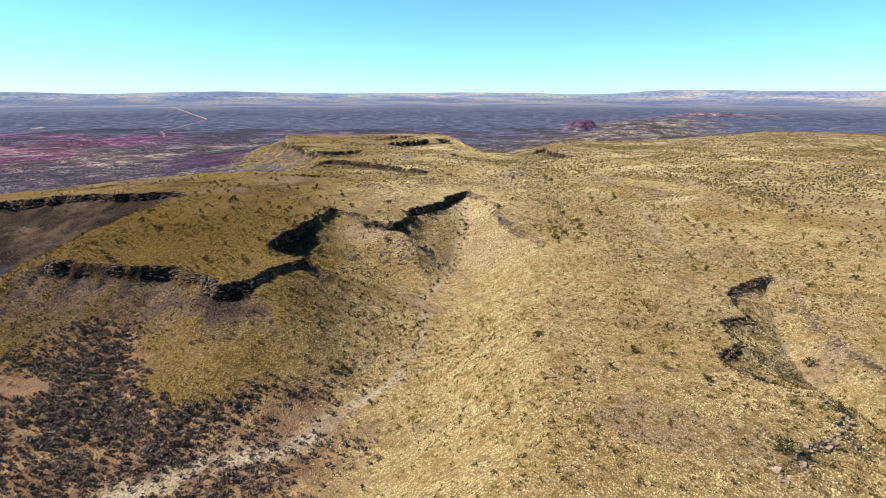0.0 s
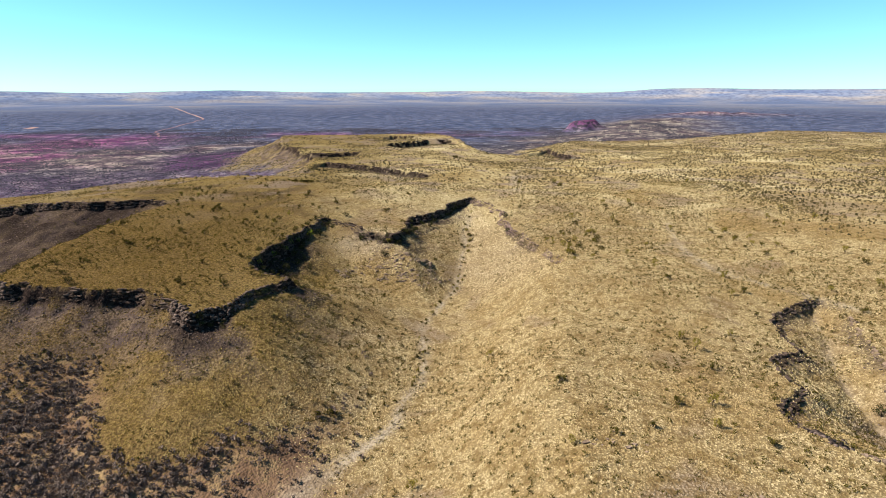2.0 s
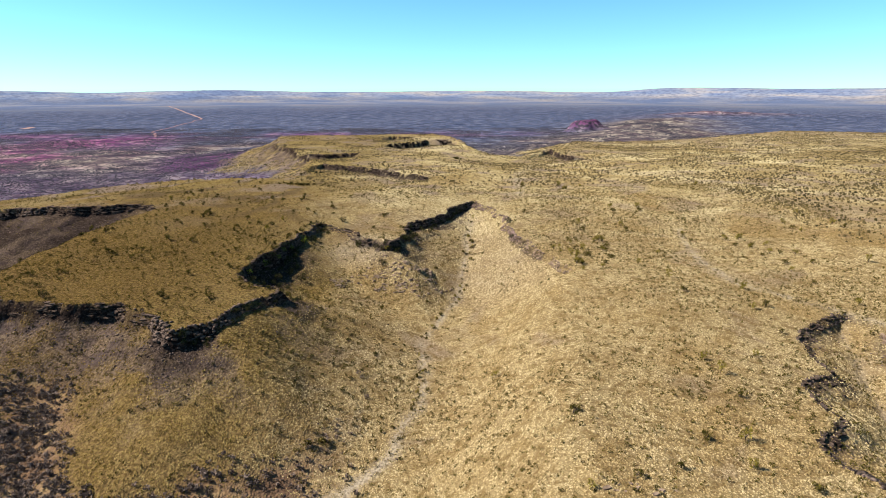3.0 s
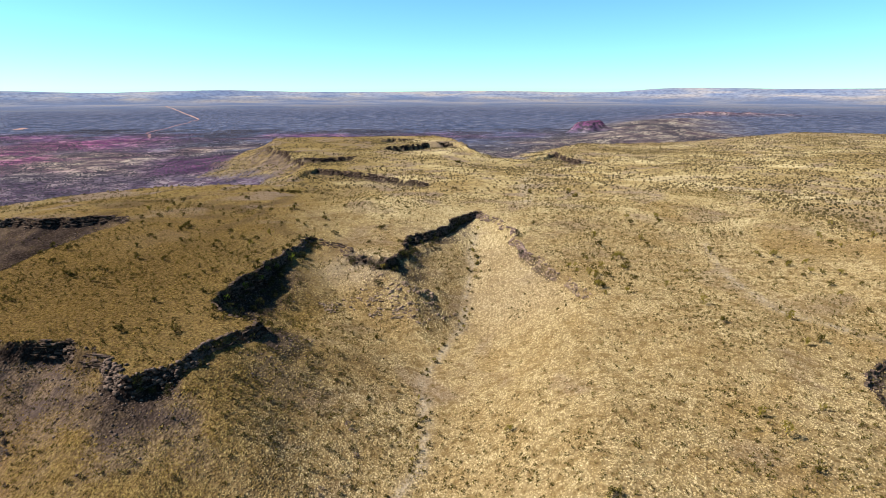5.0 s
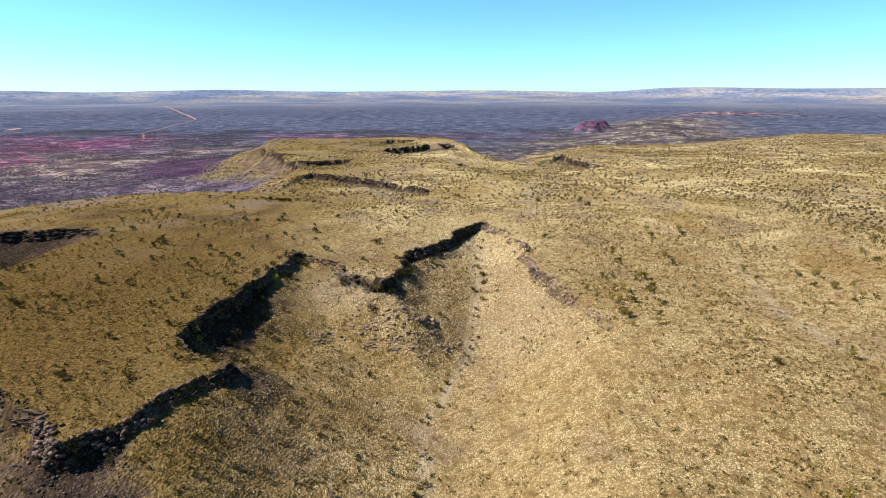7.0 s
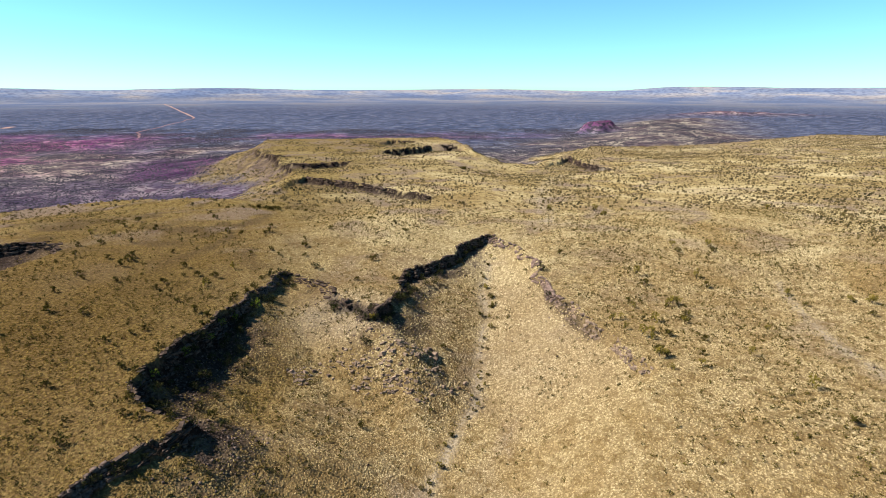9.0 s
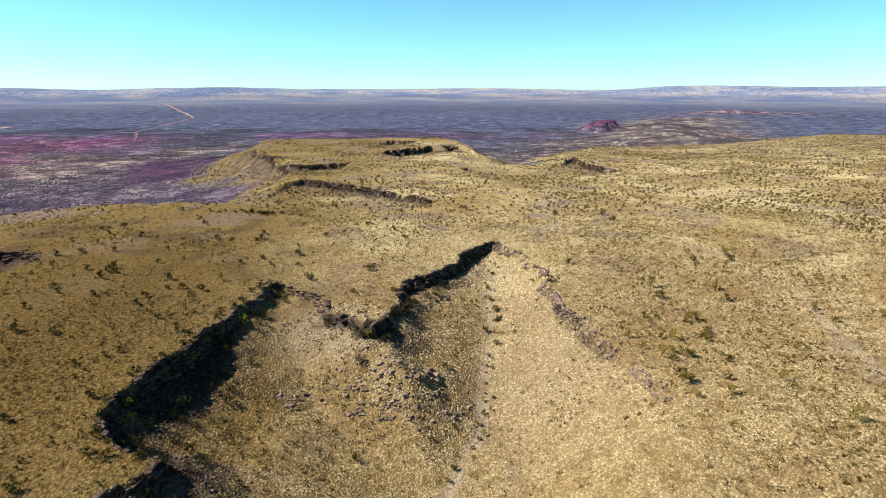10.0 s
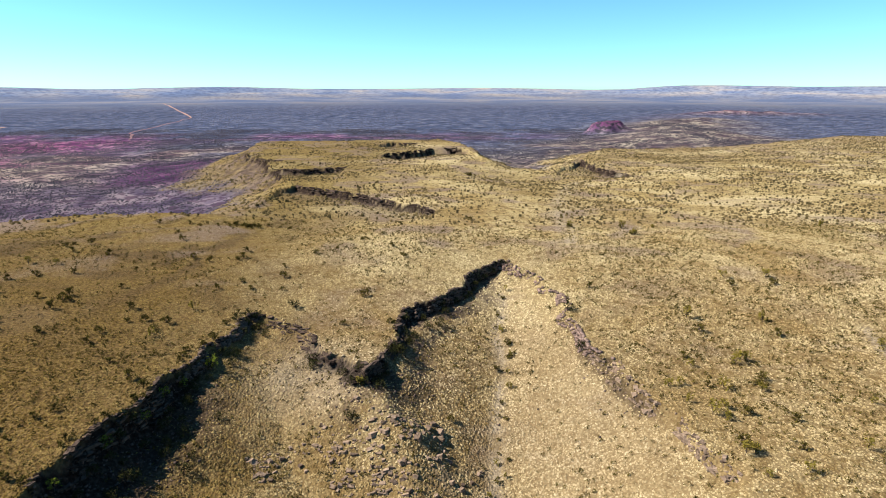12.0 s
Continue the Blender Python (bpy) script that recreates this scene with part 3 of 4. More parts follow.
# ---- the ground: one sheet from under the camera to the horizon ----
def spaced(stops):
    """Rising numbers: (start, end, first gap, growth of the gap) for each stretch, outwards from the fine middle."""
    out = []
    for start, end, gap, growth in stops:
        v, sign = start, 1 if end > start else -1
        while (v - end) * sign < 0:
            out.append(v)
            v += gap * sign
            gap *= growth
        out.append(end)
    return sorted(set(out))


GAP = 0.95
xs = np.array(spaced([(-165, 160, GAP, 1.0), (-165 - GAP, -620, GAP, 1.012), (160 + GAP, 620, GAP, 1.02), (-625, -4950, 12, 1.05), (625, 4950, 12, 1.05)]))
ys = np.array(spaced([(88, 378, GAP, 1.0), (88 - GAP, -600, GAP, 1.08), (378 + GAP, 1400, GAP, 1.013), (1412, 4950, 13, 1.03), (-650, -4900, 60, 1.2)]))
gx, gy = np.meshgrid(xs, ys)
gz, kinds = land(gx, gy)


def sheet(name, px, py, pz):
    """A mesh of quads over a grid of points."""
    rows, cols = px.shape
    mesh = bpy.data.meshes.new(name)
    first = (np.arange(rows - 1)[:, None] * cols + np.arange(cols - 1)[None, :]).ravel()
    quads = np.stack([first, first + 1, first + cols + 1, first + cols], 1).ravel()
    mesh.vertices.add(rows * cols)
    mesh.vertices.foreach_set("co", np.stack([px, py, pz], -1).ravel())
    mesh.loops.add(len(quads))
    mesh.loops.foreach_set("vertex_index", quads)
    mesh.polygons.add(len(first))
    mesh.polygons.foreach_set("loop_start", np.arange(len(first)) * 4)
    mesh.update(calc_edges=True)
    mesh.validate()
    mesh.shade_smooth()
    return mesh


mesh = sheet("ground", gx, gy, gz)
far_tone = ease(-0.2, 0.15, rough(gx, gy, 140, 4, 70.0) + 0.35 * ease(60, 300, gx) - 0.5 * (1 - kinds["plain"]) * (1 - ease(20, 120, gx)))
west = np.maximum(0.75 * np.exp(-((gy - 1235 - 0.05 * (gx + 400)) / 75) ** 2) * ease(400, -150, gx), np.exp(-((gx + 620) / 170) ** 2) * ease(1280, 1150, gy) * ease(600, 720, gy))
dark_patch = np.exp(-((gx + 292 + 0.35 * (gy - 760)) / 62) ** 4 - ((gy - 770) / 95) ** 4)
red_tone = np.clip(kinds["red"] + kinds["plain"] * west * ease(-0.42, 0.05, rough(gx, gy, 90, 5, 71.0)) + 0.3 * kinds["plain"] * dark_patch, 0, 1)
far_tone = np.clip((far_tone + 0.35 * kinds["plain"]) * np.where(kinds["plain"] > 0.3, ease(1250, 900, gy) * (1 - 0.9 * dark_patch), 1) + kinds["rise"], 0, 1)
far_tone = np.maximum(far_tone, (0.5 + 0.4 * ease(650, 760, gy)) * kinds["plain"] * ease(1050, 850, gy) * (1 - dark_patch))
far_tone = np.minimum(far_tone, np.where(kinds["plain"] > 0.3, 0.55 + 0.45 * ease(650, 760, gy), 1))
cover = ease(-185, -165, gx) * ease(205, 175, gx) * ease(430, 300, gy) * (1 - kinds["low"]) * (1 - np.clip(kinds["scree"], 0, 1))
zones = dict(zone_rock=(kinds["rock"], kinds["scree"], kinds["bed"]), zone_low=(kinds["low"], kinds["plain"], red_tone), zone_far=(kinds["far_haze"], far_tone, cover), zone_scrub=(0.85 * kinds["plain"] * np.maximum(dark_patch, 0.4 * ease(720, 610, gy)), 0 * gx, 0 * gx))
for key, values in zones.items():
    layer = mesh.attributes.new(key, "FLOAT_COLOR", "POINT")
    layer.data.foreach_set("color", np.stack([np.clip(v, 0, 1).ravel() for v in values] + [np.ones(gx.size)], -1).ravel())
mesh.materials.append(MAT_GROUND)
ground = tagged(new("ground", mesh), "dry straw-coloured grassland with a canyon, mesas and a scrub plain", "ground", kind="structure")


# ---- small pieces scattered over the ground, joined into one mesh of a kind ----
def joined(name, shapes, spots, mat):
    """One mesh of many copies. shapes: (points, triangles); spots: array of x, y, z, width, height, turn; each takes a shape by chance."""
    rng = np.random.RandomState(len(spots))
    pick = rng.randint(0, len(shapes), len(spots))
    all_v, all_f, base = [], [], 0
    for k, (points, faces) in enumerate(shapes):
        s = spots[pick == k]
        if not len(s):
            continue
        c, sn = np.cos(s[:, 5])[:, None], np.sin(s[:, 5])[:, None]
        px, py, pz = points[:, 0][None], points[:, 1][None], points[:, 2][None]
        v = np.stack([s[:, 0:1] + s[:, 3:4] * (px * c - py * sn), s[:, 1:2] + s[:, 3:4] * (px * sn + py * c), s[:, 2:3] + s[:, 4:5] * pz], -1).reshape(-1, 3)
        f = (faces[None] + (np.arange(len(s)) * len(points))[:, None, None]).reshape(-1, 3) + base
        all_v.append(v), all_f.append(f)
        base += len(v)
    v, f = np.concatenate(all_v), np.concatenate(all_f)
    me = bpy.data.meshes.new(name)
    me.vertices.add(len(v))
    me.vertices.foreach_set("co", v.ravel())
    me.loops.add(f.size)
    me.loops.foreach_set("vertex_index", f.ravel())
    me.polygons.add(len(f))
    me.polygons.foreach_set("loop_start", np.arange(len(f)) * 3)
    me.update(calc_edges=True)
    me.materials.append(mat)
    return new(name, me)


def tuft_shapes(count):
    """Small hummocks: an uneven ring of four points and a tip."""
    rng, out = np.random.RandomState(3), []
    for _ in range(count):
        a = np.arange(4) * math.pi / 2 + rng.rand(4) * 0.7
        r = 0.5 + 0.28 * rng.rand(4)
        base = np.stack([r * np.cos(a), r * np.sin(a), np.full(4, -0.2)], 1)
        top = np.array([[rng.randn() * 0.14, rng.randn() * 0.14, 0.75 + 0.35 * rng.rand()]])
        out.append((np.concatenate([base, top]), np.array([(i, (i + 1) % 4, 4) for i in range(4)])))
    return out


def dome_shapes(count):
    """Rounded bushes seen from far: a ring of five points, a smaller one of three on top."""
    rng, out = np.random.RandomState(4), []
    for _ in range(count):
        a = np.arange(5) * 2 * math.pi / 5 + rng.rand(5) * 0.6
        r = 0.42 + 0.22 * rng.rand(5)
        base = np.stack([r * np.cos(a), r * np.sin(a), np.full(5, -0.25)], 1)
        a = np.arange(3) * 2 * math.pi / 3 + 0.4 + rng.rand(3) * 0.5
        r = 0.22 + 0.16 * rng.rand(3)
        top = np.stack([r * np.cos(a), r * np.sin(a), 0.75 + 0.4 * rng.rand(3)], 1)
        out.append((np.concatenate([base, top]), np.array([(0, 1, 5), (1, 2, 5), (5, 2, 6), (2, 3, 6), (3, 4, 6), (6, 4, 7), (4, 0, 7), (7, 0, 5), (5, 6, 7)])))
    return out


def scatter(count, box, keep, seed):
    """Points in a box (x0, y0, x1, y1), thinned by keep(x, y, z, kinds), which gives the chance that each stays. Returns x, y, z."""
    rng = np.random.RandomState(seed)
    x, y = box[0] + (box[2] - box[0]) * rng.rand(count), box[1] + (box[3] - box[1]) * rng.rand(count)
    ahead = np.abs(x) < 0.86 * y + 8
    x, y = x[ahead], y[ahead]
    z, k = land(x, y)
    ok = rng.rand(len(x)) < keep(x, y, z, k)
    return x[ok], y[ok], z[ok], rng


def grass_here(x, y, z, k):
    wedge = np.abs(x) < 0.86 * y + 6
    chance = np.clip(0.85 + 0.9 * rough(x, y, 9, 3, 80.0), 0.3, 1) * wedge * (1 - 0.95 * np.clip(k["rock"], 0, 1)) * (1 - 0.92 * np.clip(k["scree"], 0, 1)) * (1 - k["plain"])
    return chance * (1 - 0.93 * np.clip(k["bed"], 0, 1)) * (1 - 0.9 * k["low"]) * (1 - 0.72 * ease(190, 380, y)) * (1 - 0.6 * np.exp(-((x + 41) ** 2 + (y - 291) ** 2) / 200))


x, y, z, rng = scatter(900000, (-170, 82, 190, 420), grass_here, 11)
size = (0.24 + 0.30 * rng.rand(len(x)) ** 2) * (1 + 0.75 * ease(200, 400, y))
grass = joined("spinifex_grass", tuft_shapes(12), np.stack([x, y, z, size, size * (0.42 + 0.3 * rng.rand(len(x))), rng.rand(len(x)) * 6.3], 1), MAT_TUFT)
tagged(grass, "dry straw-yellow hummocks of spinifex grass over the slopes", "grass", kind="stuff")


# ---- shapes of stones and shrubs ----
def stone_shape(rng, flat=0.7, worn=True):
    """An uneven block about 1 across, with broken edges if worn."""
    bm = bmesh.new()
    bmesh.ops.create_cube(bm, size=1.0)
    for v in bm.verts:
        v.co = Vector((v.co.x * (1 + 0.5 * (rng.rand() - 0.5)), v.co.y * (1 + 0.5 * (rng.rand() - 0.5)), v.co.z * flat * (1 + 0.45 * (rng.rand() - 0.5))))
    if worn:
        bmesh.ops.bevel(bm, geom=list(bm.edges), offset=0.03, segments=1, affect="EDGES")
    bmesh.ops.triangulate(bm, faces=list(bm.faces))
    return bm


def arrays_of(bm):
    bm.verts.index_update()
    return np.array([v.co[:] for v in bm.verts]), np.array([[v.index for v in f.verts] for f in bm.faces])


def part(name, bm, mat, parent, label=""):
    me = bpy.data.meshes.new(name)
    bm.to_mesh(me)
    bm.free()
    me.materials.append(mat)
    ob = new(name, me)
    ob.parent = parent
    return tagged(ob, label)


def leaf_crown(rng, clumps, leaves, leaf, spread, base, tall):
    """Leaf clumps round limb ends: small bent leaves facing every way, with gaps between the clumps."""
    bm = bmesh.new()
    ends = []
    for _ in range(clumps):
        a, rad = rng.rand() * 2 * math.pi, spread * math.sqrt(rng.rand())
        c = Vector((rad * math.cos(a), rad * math.sin(a), base + (tall - base) * (rng.rand() ** 0.7) * (1 - 0.35 * (rad / spread) ** 2)))
        ends.append(c)
        for _ in range(leaves):
            p = c + Vector(rng.randn(3) * spread * 0.17)
            p.z = max(p.z, 0.06)
            u, w = Vector(rng.randn(3)).normalized(), Vector(rng.randn(3)).normalized()
            k = leaf * (0.6 + 0.8 * rng.rand())
            bm.faces.new([bm.verts.new(p + u * k), bm.verts.new(p + w * k * 0.6), bm.verts.new(p - u * k * 0.9)])
    return bm, ends


def limbs(rng, ends, thick, fork):
    """A tapered trunk that forks low into limbs towards the clumps."""
    bm = bmesh.new()

    def taper(a, b, ra, rb):
        axis = (b - a).normalized()
        side = axis.orthogonal().normalized()
        other = axis.cross(side)
        low_ring = [bm.verts.new(a + (side * math.cos(t) + other * math.sin(t)) * ra) for t in (0, 1.57, 3.14, 4.71)]
        high_ring = [bm.verts.new(b + (side * math.cos(t) + other * math.sin(t)) * rb) for t in (0, 1.57, 3.14, 4.71)]
        for i in range(4):
            bm.faces.new([low_ring[i], low_ring[(i + 1) % 4], high_ring[(i + 1) % 4], high_ring[i]])

    knot = Vector((rng.randn() * 0.05, rng.randn() * 0.05, fork))
    taper(Vector((0, 0, -0.3)), knot, thick, thick * 0.75)
    for e in ends[::2]:
        taper(knot, e, thick * 0.55, thick * 0.15)
    return bm


def shrub(name, label, category, group, mat, clumps, leaves, leaf, spread, base, tall, thick, seed):
    """A bush or small tree: its stem and its crown, standing at the origin."""
    rng = np.random.RandomState(seed)
    ob = tagged(new(name), label, category, group)
    crown, ends = leaf_crown(rng, clumps, leaves, leaf, spread, base, tall)
    part("trunk", limbs(rng, ends, thick, base * 0.6), MAT_BARK, ob)
    part("crown", crown, mat, ob)
    return ob


SHRUBS = {
    "yellow": [shrub("wattle_shrub", "yellow-green wattle shrub standing alone in dry grass", "shrub", "scattered shrubs", MAT_LEAF_YELLOW, 13, 15, 0.25, 0.95, 0.7, 2.3, 0.07, k) for k in (1, 2, 3)],
    "dull": [shrub("wattle_bush", "dull olive bush with thin foliage on dry grassland", "bush", "scattered bushes", MAT_LEAF, 13, 14, 0.25, 0.9, 0.4, 1.7, 0.07, k) for k in (4, 5, 6)],
    "fresh": [shrub("gum_tree", "small bright green tree rooted below the cliff", "tree", "trees under the cliff", MAT_LEAF_FRESH, 15, 15, 0.24, 1.25, 1.3, 4.0, 0.10, k) for k in (7, 8)],
    "dark": [shrub("fig_bush", "dense dark green bush growing against the rocks", "bush", "bushes by the rocks", MAT_LEAF_DARK, 18, 16, 0.24, 1.4, 0.4, 2.3, 0.10, k) for k in (9, 10)],
}
used = set()


def plant(kind, places, scale=1.0, seed=1):
    """Stand a shrub of that kind at every (x, y) of places; the first of each shape is the built one, the others copies."""
    rng = random.Random(seed)
    for px, py in places:
        ob = rng.choice(SHRUBS[kind])
        k = scale * rng.uniform(0.75, 1.3)
        m = Matrix.Translation((px, py, float(height(px, py)[0]) - 0.05)) @ Matrix.Rotation(rng.uniform(0, 6.28), 4, "Z") @ Matrix.Diagonal((k, k, k * rng.uniform(0.85, 1.15), 1))
        if ob.name in used:
            ob = copy_thing(ob, Matrix.Identity(4))
        used.add(ob.name)
        ob.matrix_basis = m


# ---- shrubs and trees ----
plant("yellow", [(71, 295.1), (46, 281.5), (48.6, 281.9), (67, 280), (47.8, 274.1), (54.4, 271.3), (88.6, 274.4), (51.8, 253.8), (49.8, 253.3), (74.4, 256.1), (50.5, 247), (58.4, 247.9), (-146.6, 346.1), (-137.2, 346.4), (-79.1, 317.2), (-82.1, 298), (-26, 283.6), (23.7, 125.2), (66.2, 168.9), (-8.1, 137.1), (58, 140.5), (54.5, 130.9), (12.9, 186.6)], 1.0, 3)
plant("dull", [(55.3, 296.1), (66.6, 266.4), (61.5, 255), (-115.1, 309.1), (-75.7, 275.4), (-94.6, 291.3), (-35, 313.5), (-30.8, 335.7), (-96, 314), (-82.3, 307.1), (-94.7, 297.3), (-68, 334.5), (-78.9, 241.8), (-96.1, 358.1), (-62.6, 354.4), (8.4, 305.8), (12.8, 318), (40.9, 339.5), (-85.6, 259), (-83.6, 261.7), (-54.4, 367.3), (-21.4, 365.1), (5.1, 429.5), (-4.3, 280.9), (-25.9, 283.6), (50, 139.9), (32.8, 128.7), (41.6, 131.1), (26.2, 149.9), (63.2, 125.3), (-35, 164.2), (-24.8, 245.1), (-153.4, 239.7), (-126.3, 249), (-115.6, 253.2), (-75.8, 213.7), (-149.8, 270.4), (-90.6, 212.9), (-113.7, 315.4), (-57.3, 235.9), (-31.8, 165.9)], 1.2, 4)
across = np.arange(-92.0, -55.0, 0.25)
for row in (244.0, 257.0, 266.5, 275.0, 281.0, 288.5):
    lower = height(across, np.full(across.shape, row)) < high_ground(across, np.full(across.shape, row)) - 3.0
    plant("fresh", [(float(across[np.argmax(lower)]) + 0.5, row)], 0.85, int(row))
plant("dark", [(-39.7, 294.6), (-18.7, 300.2), (-11.2, 318.8), (-7.7, 322.4), (31.2, 324.2), (30.7, 303.2), (-64.8, 312), (-63.1, 316.4), (-51.8, 323.7), (104.5, 150.9), (65.2, 96.3), (86.6, 113.3), (-124.9, 208.5), (102.3, 130), (-75.1, 190.8)], 1.2, 6)
rng = np.random.RandomState(77)
for kind, count, box in (("dull", 60, (-150, 200, -20, 420)), ("dull", 40, (50, 150, 190, 420)), ("yellow", 40, (50, 170, 190, 420))):
    x, y, z, rng = scatter(count * 3, box, lambda x, y, z, k: (np.abs(z - high_ground(x, y)) < 0.3) * 1.0, 60 + count)
    plant(kind, list(zip(x.tolist(), y.tolist()))[:count], 1.15, count)
x, y, z, rng = scatter(6000, (-85, 225, 20, 372), lambda x, y, z, k: (k["rock"] > 0.3) * (z < high_ground(x, y) - 1) * 1.0, 63)
plant("dark", list(zip(x.tolist(), y.tolist()))[:26], 0.85, 9)


# ---- cliffs: blocks along the brinks ----
STONE_MESHES = []
for k in range(8):
    bm = stone_shape(np.random.RandomState(100 + k), 0.62)
    me = bpy.data.meshes.new("rock_block")
    bm.to_mesh(me)
    bm.free()
    me.materials.append(MAT_ROCK)
    STONE_MESHES.append(me)
LEDGE_MESHES = [me.copy() for me in STONE_MESHES]
for me in LEDGE_MESHES:
    me.materials[0] = MAT_LEDGE
LOOSE = [arrays_of(stone_shape(np.random.RandomState(200 + k), 0.75, False)) for k in range(8)]


def unwarped(px, py):
    """Where the ragged edge of the land really runs, for points on the plan's lines."""
    x, y = px.copy(), py.copy()
    for _ in range(12):
        far = ease(420, 600, np.maximum(y, np.abs(x) * 1.6))
        x, y = (0.5 * x + 0.5 * (px - 4.8 * rough(x, y, 11, 4, 1.0) - far * 14 * rough(x, y, 120, 3, 2.0)), 0.5 * y + 0.5 * (py - 4.8 * rough(x, y, 11, 4, 9.0) - far * 14 * rough(x, y, 120, 3, 6.0)))
    return x, y


def ledge_spots(line, gap, offsets, out, seed, least=1.0):
    """Spots for blocks along a line of points (x, y, cliff): x, y, direction of the edge, cliff height, course. out: +1 if the drop is on the left hand side."""
    rng, spots = np.random.RandomState(seed), []
    for p, q in zip(line, line[1:]):
        ex, ey = q[0] - p[0], q[1] - p[1]
        length = math.hypot(ex, ey)
        nx, ny = -ey / length * out, ex / length * out
        for course, off in enumerate(offsets):
            for i in range(max(1, round(length / gap))):
                t = (i + rng.rand()) / max(1, round(length / gap))
                c = p[2] + t * (q[2] - p[2])
                o = off + 0.35 * rng.randn() * gap
                if c >= least:
                    spots.append((p[0] + t * ex + nx * o, p[1] + t * ey + ny * o, math.atan2(ey, ex) + 0.3 * rng.randn(), c, course))
    s = np.array(spots)
    s = s[rough(s[:, 0], s[:, 1], 5, 2, 44.0) > -0.22]
    s[:, 0], s[:, 1] = unwarped(s[:, 0], s[:, 1])
    return s, rng


def cliff(name, label, line, gap, offsets, out, seed, size=1.3, most=300, least=1.0, meshes=STONE_MESHES, loose=MAT_STONES, slab=False):
    """A cliff as a thing: each rock block a part of it; past the most nearest to the canyon's middle the rest is joined."""
    s, rng = ledge_spots(line, gap, offsets, out, seed, least)
    z = height(s[:, 0], s[:, 1])
    ob = tagged(new(name), label, "cliff")
    order = np.argsort(np.hypot(s[:, 0] + 20, s[:, 1] - 240))
    for i in order[:most]:
        k = size * (0.45 + 1.5 * rng.rand() ** 2)
        child = new("rock_block", meshes[rng.randint(8)])
        child.parent = ob
        tip, turn, long, thick = (7, 14, 1.7, 0.6) if slab else (20, 25, 1.0, 1.0)
        child.matrix_basis = pose(s[i, 0], s[i, 1], z[i] - k * 0.05, rng.uniform(-tip, tip), rng.uniform(-tip, tip), rng.uniform(-turn, turn) + math.degrees(s[i, 2])) @ Matrix.Diagonal((
            k * long * rng.uniform(0.8, 2.0), k * rng.uniform(0.8, 1.3), k * thick * rng.uniform(0.7, 1.7), 1))
    rest = order[most:]
    if len(rest):
        k = size * rng.uniform(0.7, 1.6, len(rest))
        more = joined("loose_rock", LOOSE, np.stack([s[rest, 0], s[rest, 1], z[rest] + 0.1 * k, k * 1.2, k, s[rest, 2]], 1), loose)
        more.parent = ob
        tagged(more, kind="stuff")
    return ob


def xyc(line):
    return [p[:3] for p in line]


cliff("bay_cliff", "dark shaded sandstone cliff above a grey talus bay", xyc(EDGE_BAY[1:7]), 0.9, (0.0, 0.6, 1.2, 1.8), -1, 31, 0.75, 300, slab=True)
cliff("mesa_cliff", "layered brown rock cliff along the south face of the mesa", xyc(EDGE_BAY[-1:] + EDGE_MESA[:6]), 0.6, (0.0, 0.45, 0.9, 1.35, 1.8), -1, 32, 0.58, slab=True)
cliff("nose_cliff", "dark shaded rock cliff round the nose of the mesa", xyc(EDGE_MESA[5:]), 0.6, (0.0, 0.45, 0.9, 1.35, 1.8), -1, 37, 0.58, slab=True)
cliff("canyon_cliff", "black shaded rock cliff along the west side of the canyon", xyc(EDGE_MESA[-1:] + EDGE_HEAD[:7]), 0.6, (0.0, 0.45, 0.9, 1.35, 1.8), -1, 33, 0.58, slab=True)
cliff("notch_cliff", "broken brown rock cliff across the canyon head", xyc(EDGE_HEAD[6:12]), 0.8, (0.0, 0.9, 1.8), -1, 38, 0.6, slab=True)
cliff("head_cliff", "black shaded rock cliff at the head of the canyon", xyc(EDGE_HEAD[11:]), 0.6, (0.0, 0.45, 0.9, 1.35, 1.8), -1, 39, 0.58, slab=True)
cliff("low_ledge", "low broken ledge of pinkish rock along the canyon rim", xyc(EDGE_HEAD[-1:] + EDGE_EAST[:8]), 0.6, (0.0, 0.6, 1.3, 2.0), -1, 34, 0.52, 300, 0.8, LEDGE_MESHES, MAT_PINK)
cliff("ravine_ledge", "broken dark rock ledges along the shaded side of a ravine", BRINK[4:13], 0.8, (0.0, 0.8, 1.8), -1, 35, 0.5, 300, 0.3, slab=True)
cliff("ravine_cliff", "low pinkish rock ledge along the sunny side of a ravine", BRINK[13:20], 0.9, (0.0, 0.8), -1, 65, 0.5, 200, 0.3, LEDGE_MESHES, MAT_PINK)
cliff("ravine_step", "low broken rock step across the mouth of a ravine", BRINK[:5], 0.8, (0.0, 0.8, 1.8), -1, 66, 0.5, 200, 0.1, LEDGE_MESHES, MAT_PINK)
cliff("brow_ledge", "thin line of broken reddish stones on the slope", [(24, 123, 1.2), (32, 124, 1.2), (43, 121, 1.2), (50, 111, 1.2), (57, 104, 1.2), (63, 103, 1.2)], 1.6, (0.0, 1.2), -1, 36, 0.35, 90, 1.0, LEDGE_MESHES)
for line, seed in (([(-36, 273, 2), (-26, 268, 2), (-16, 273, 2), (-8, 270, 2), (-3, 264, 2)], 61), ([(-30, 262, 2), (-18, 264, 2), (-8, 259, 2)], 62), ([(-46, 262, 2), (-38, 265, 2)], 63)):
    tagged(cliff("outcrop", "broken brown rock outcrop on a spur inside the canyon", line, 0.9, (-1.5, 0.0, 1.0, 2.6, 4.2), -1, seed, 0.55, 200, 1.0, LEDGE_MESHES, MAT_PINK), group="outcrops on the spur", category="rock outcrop")
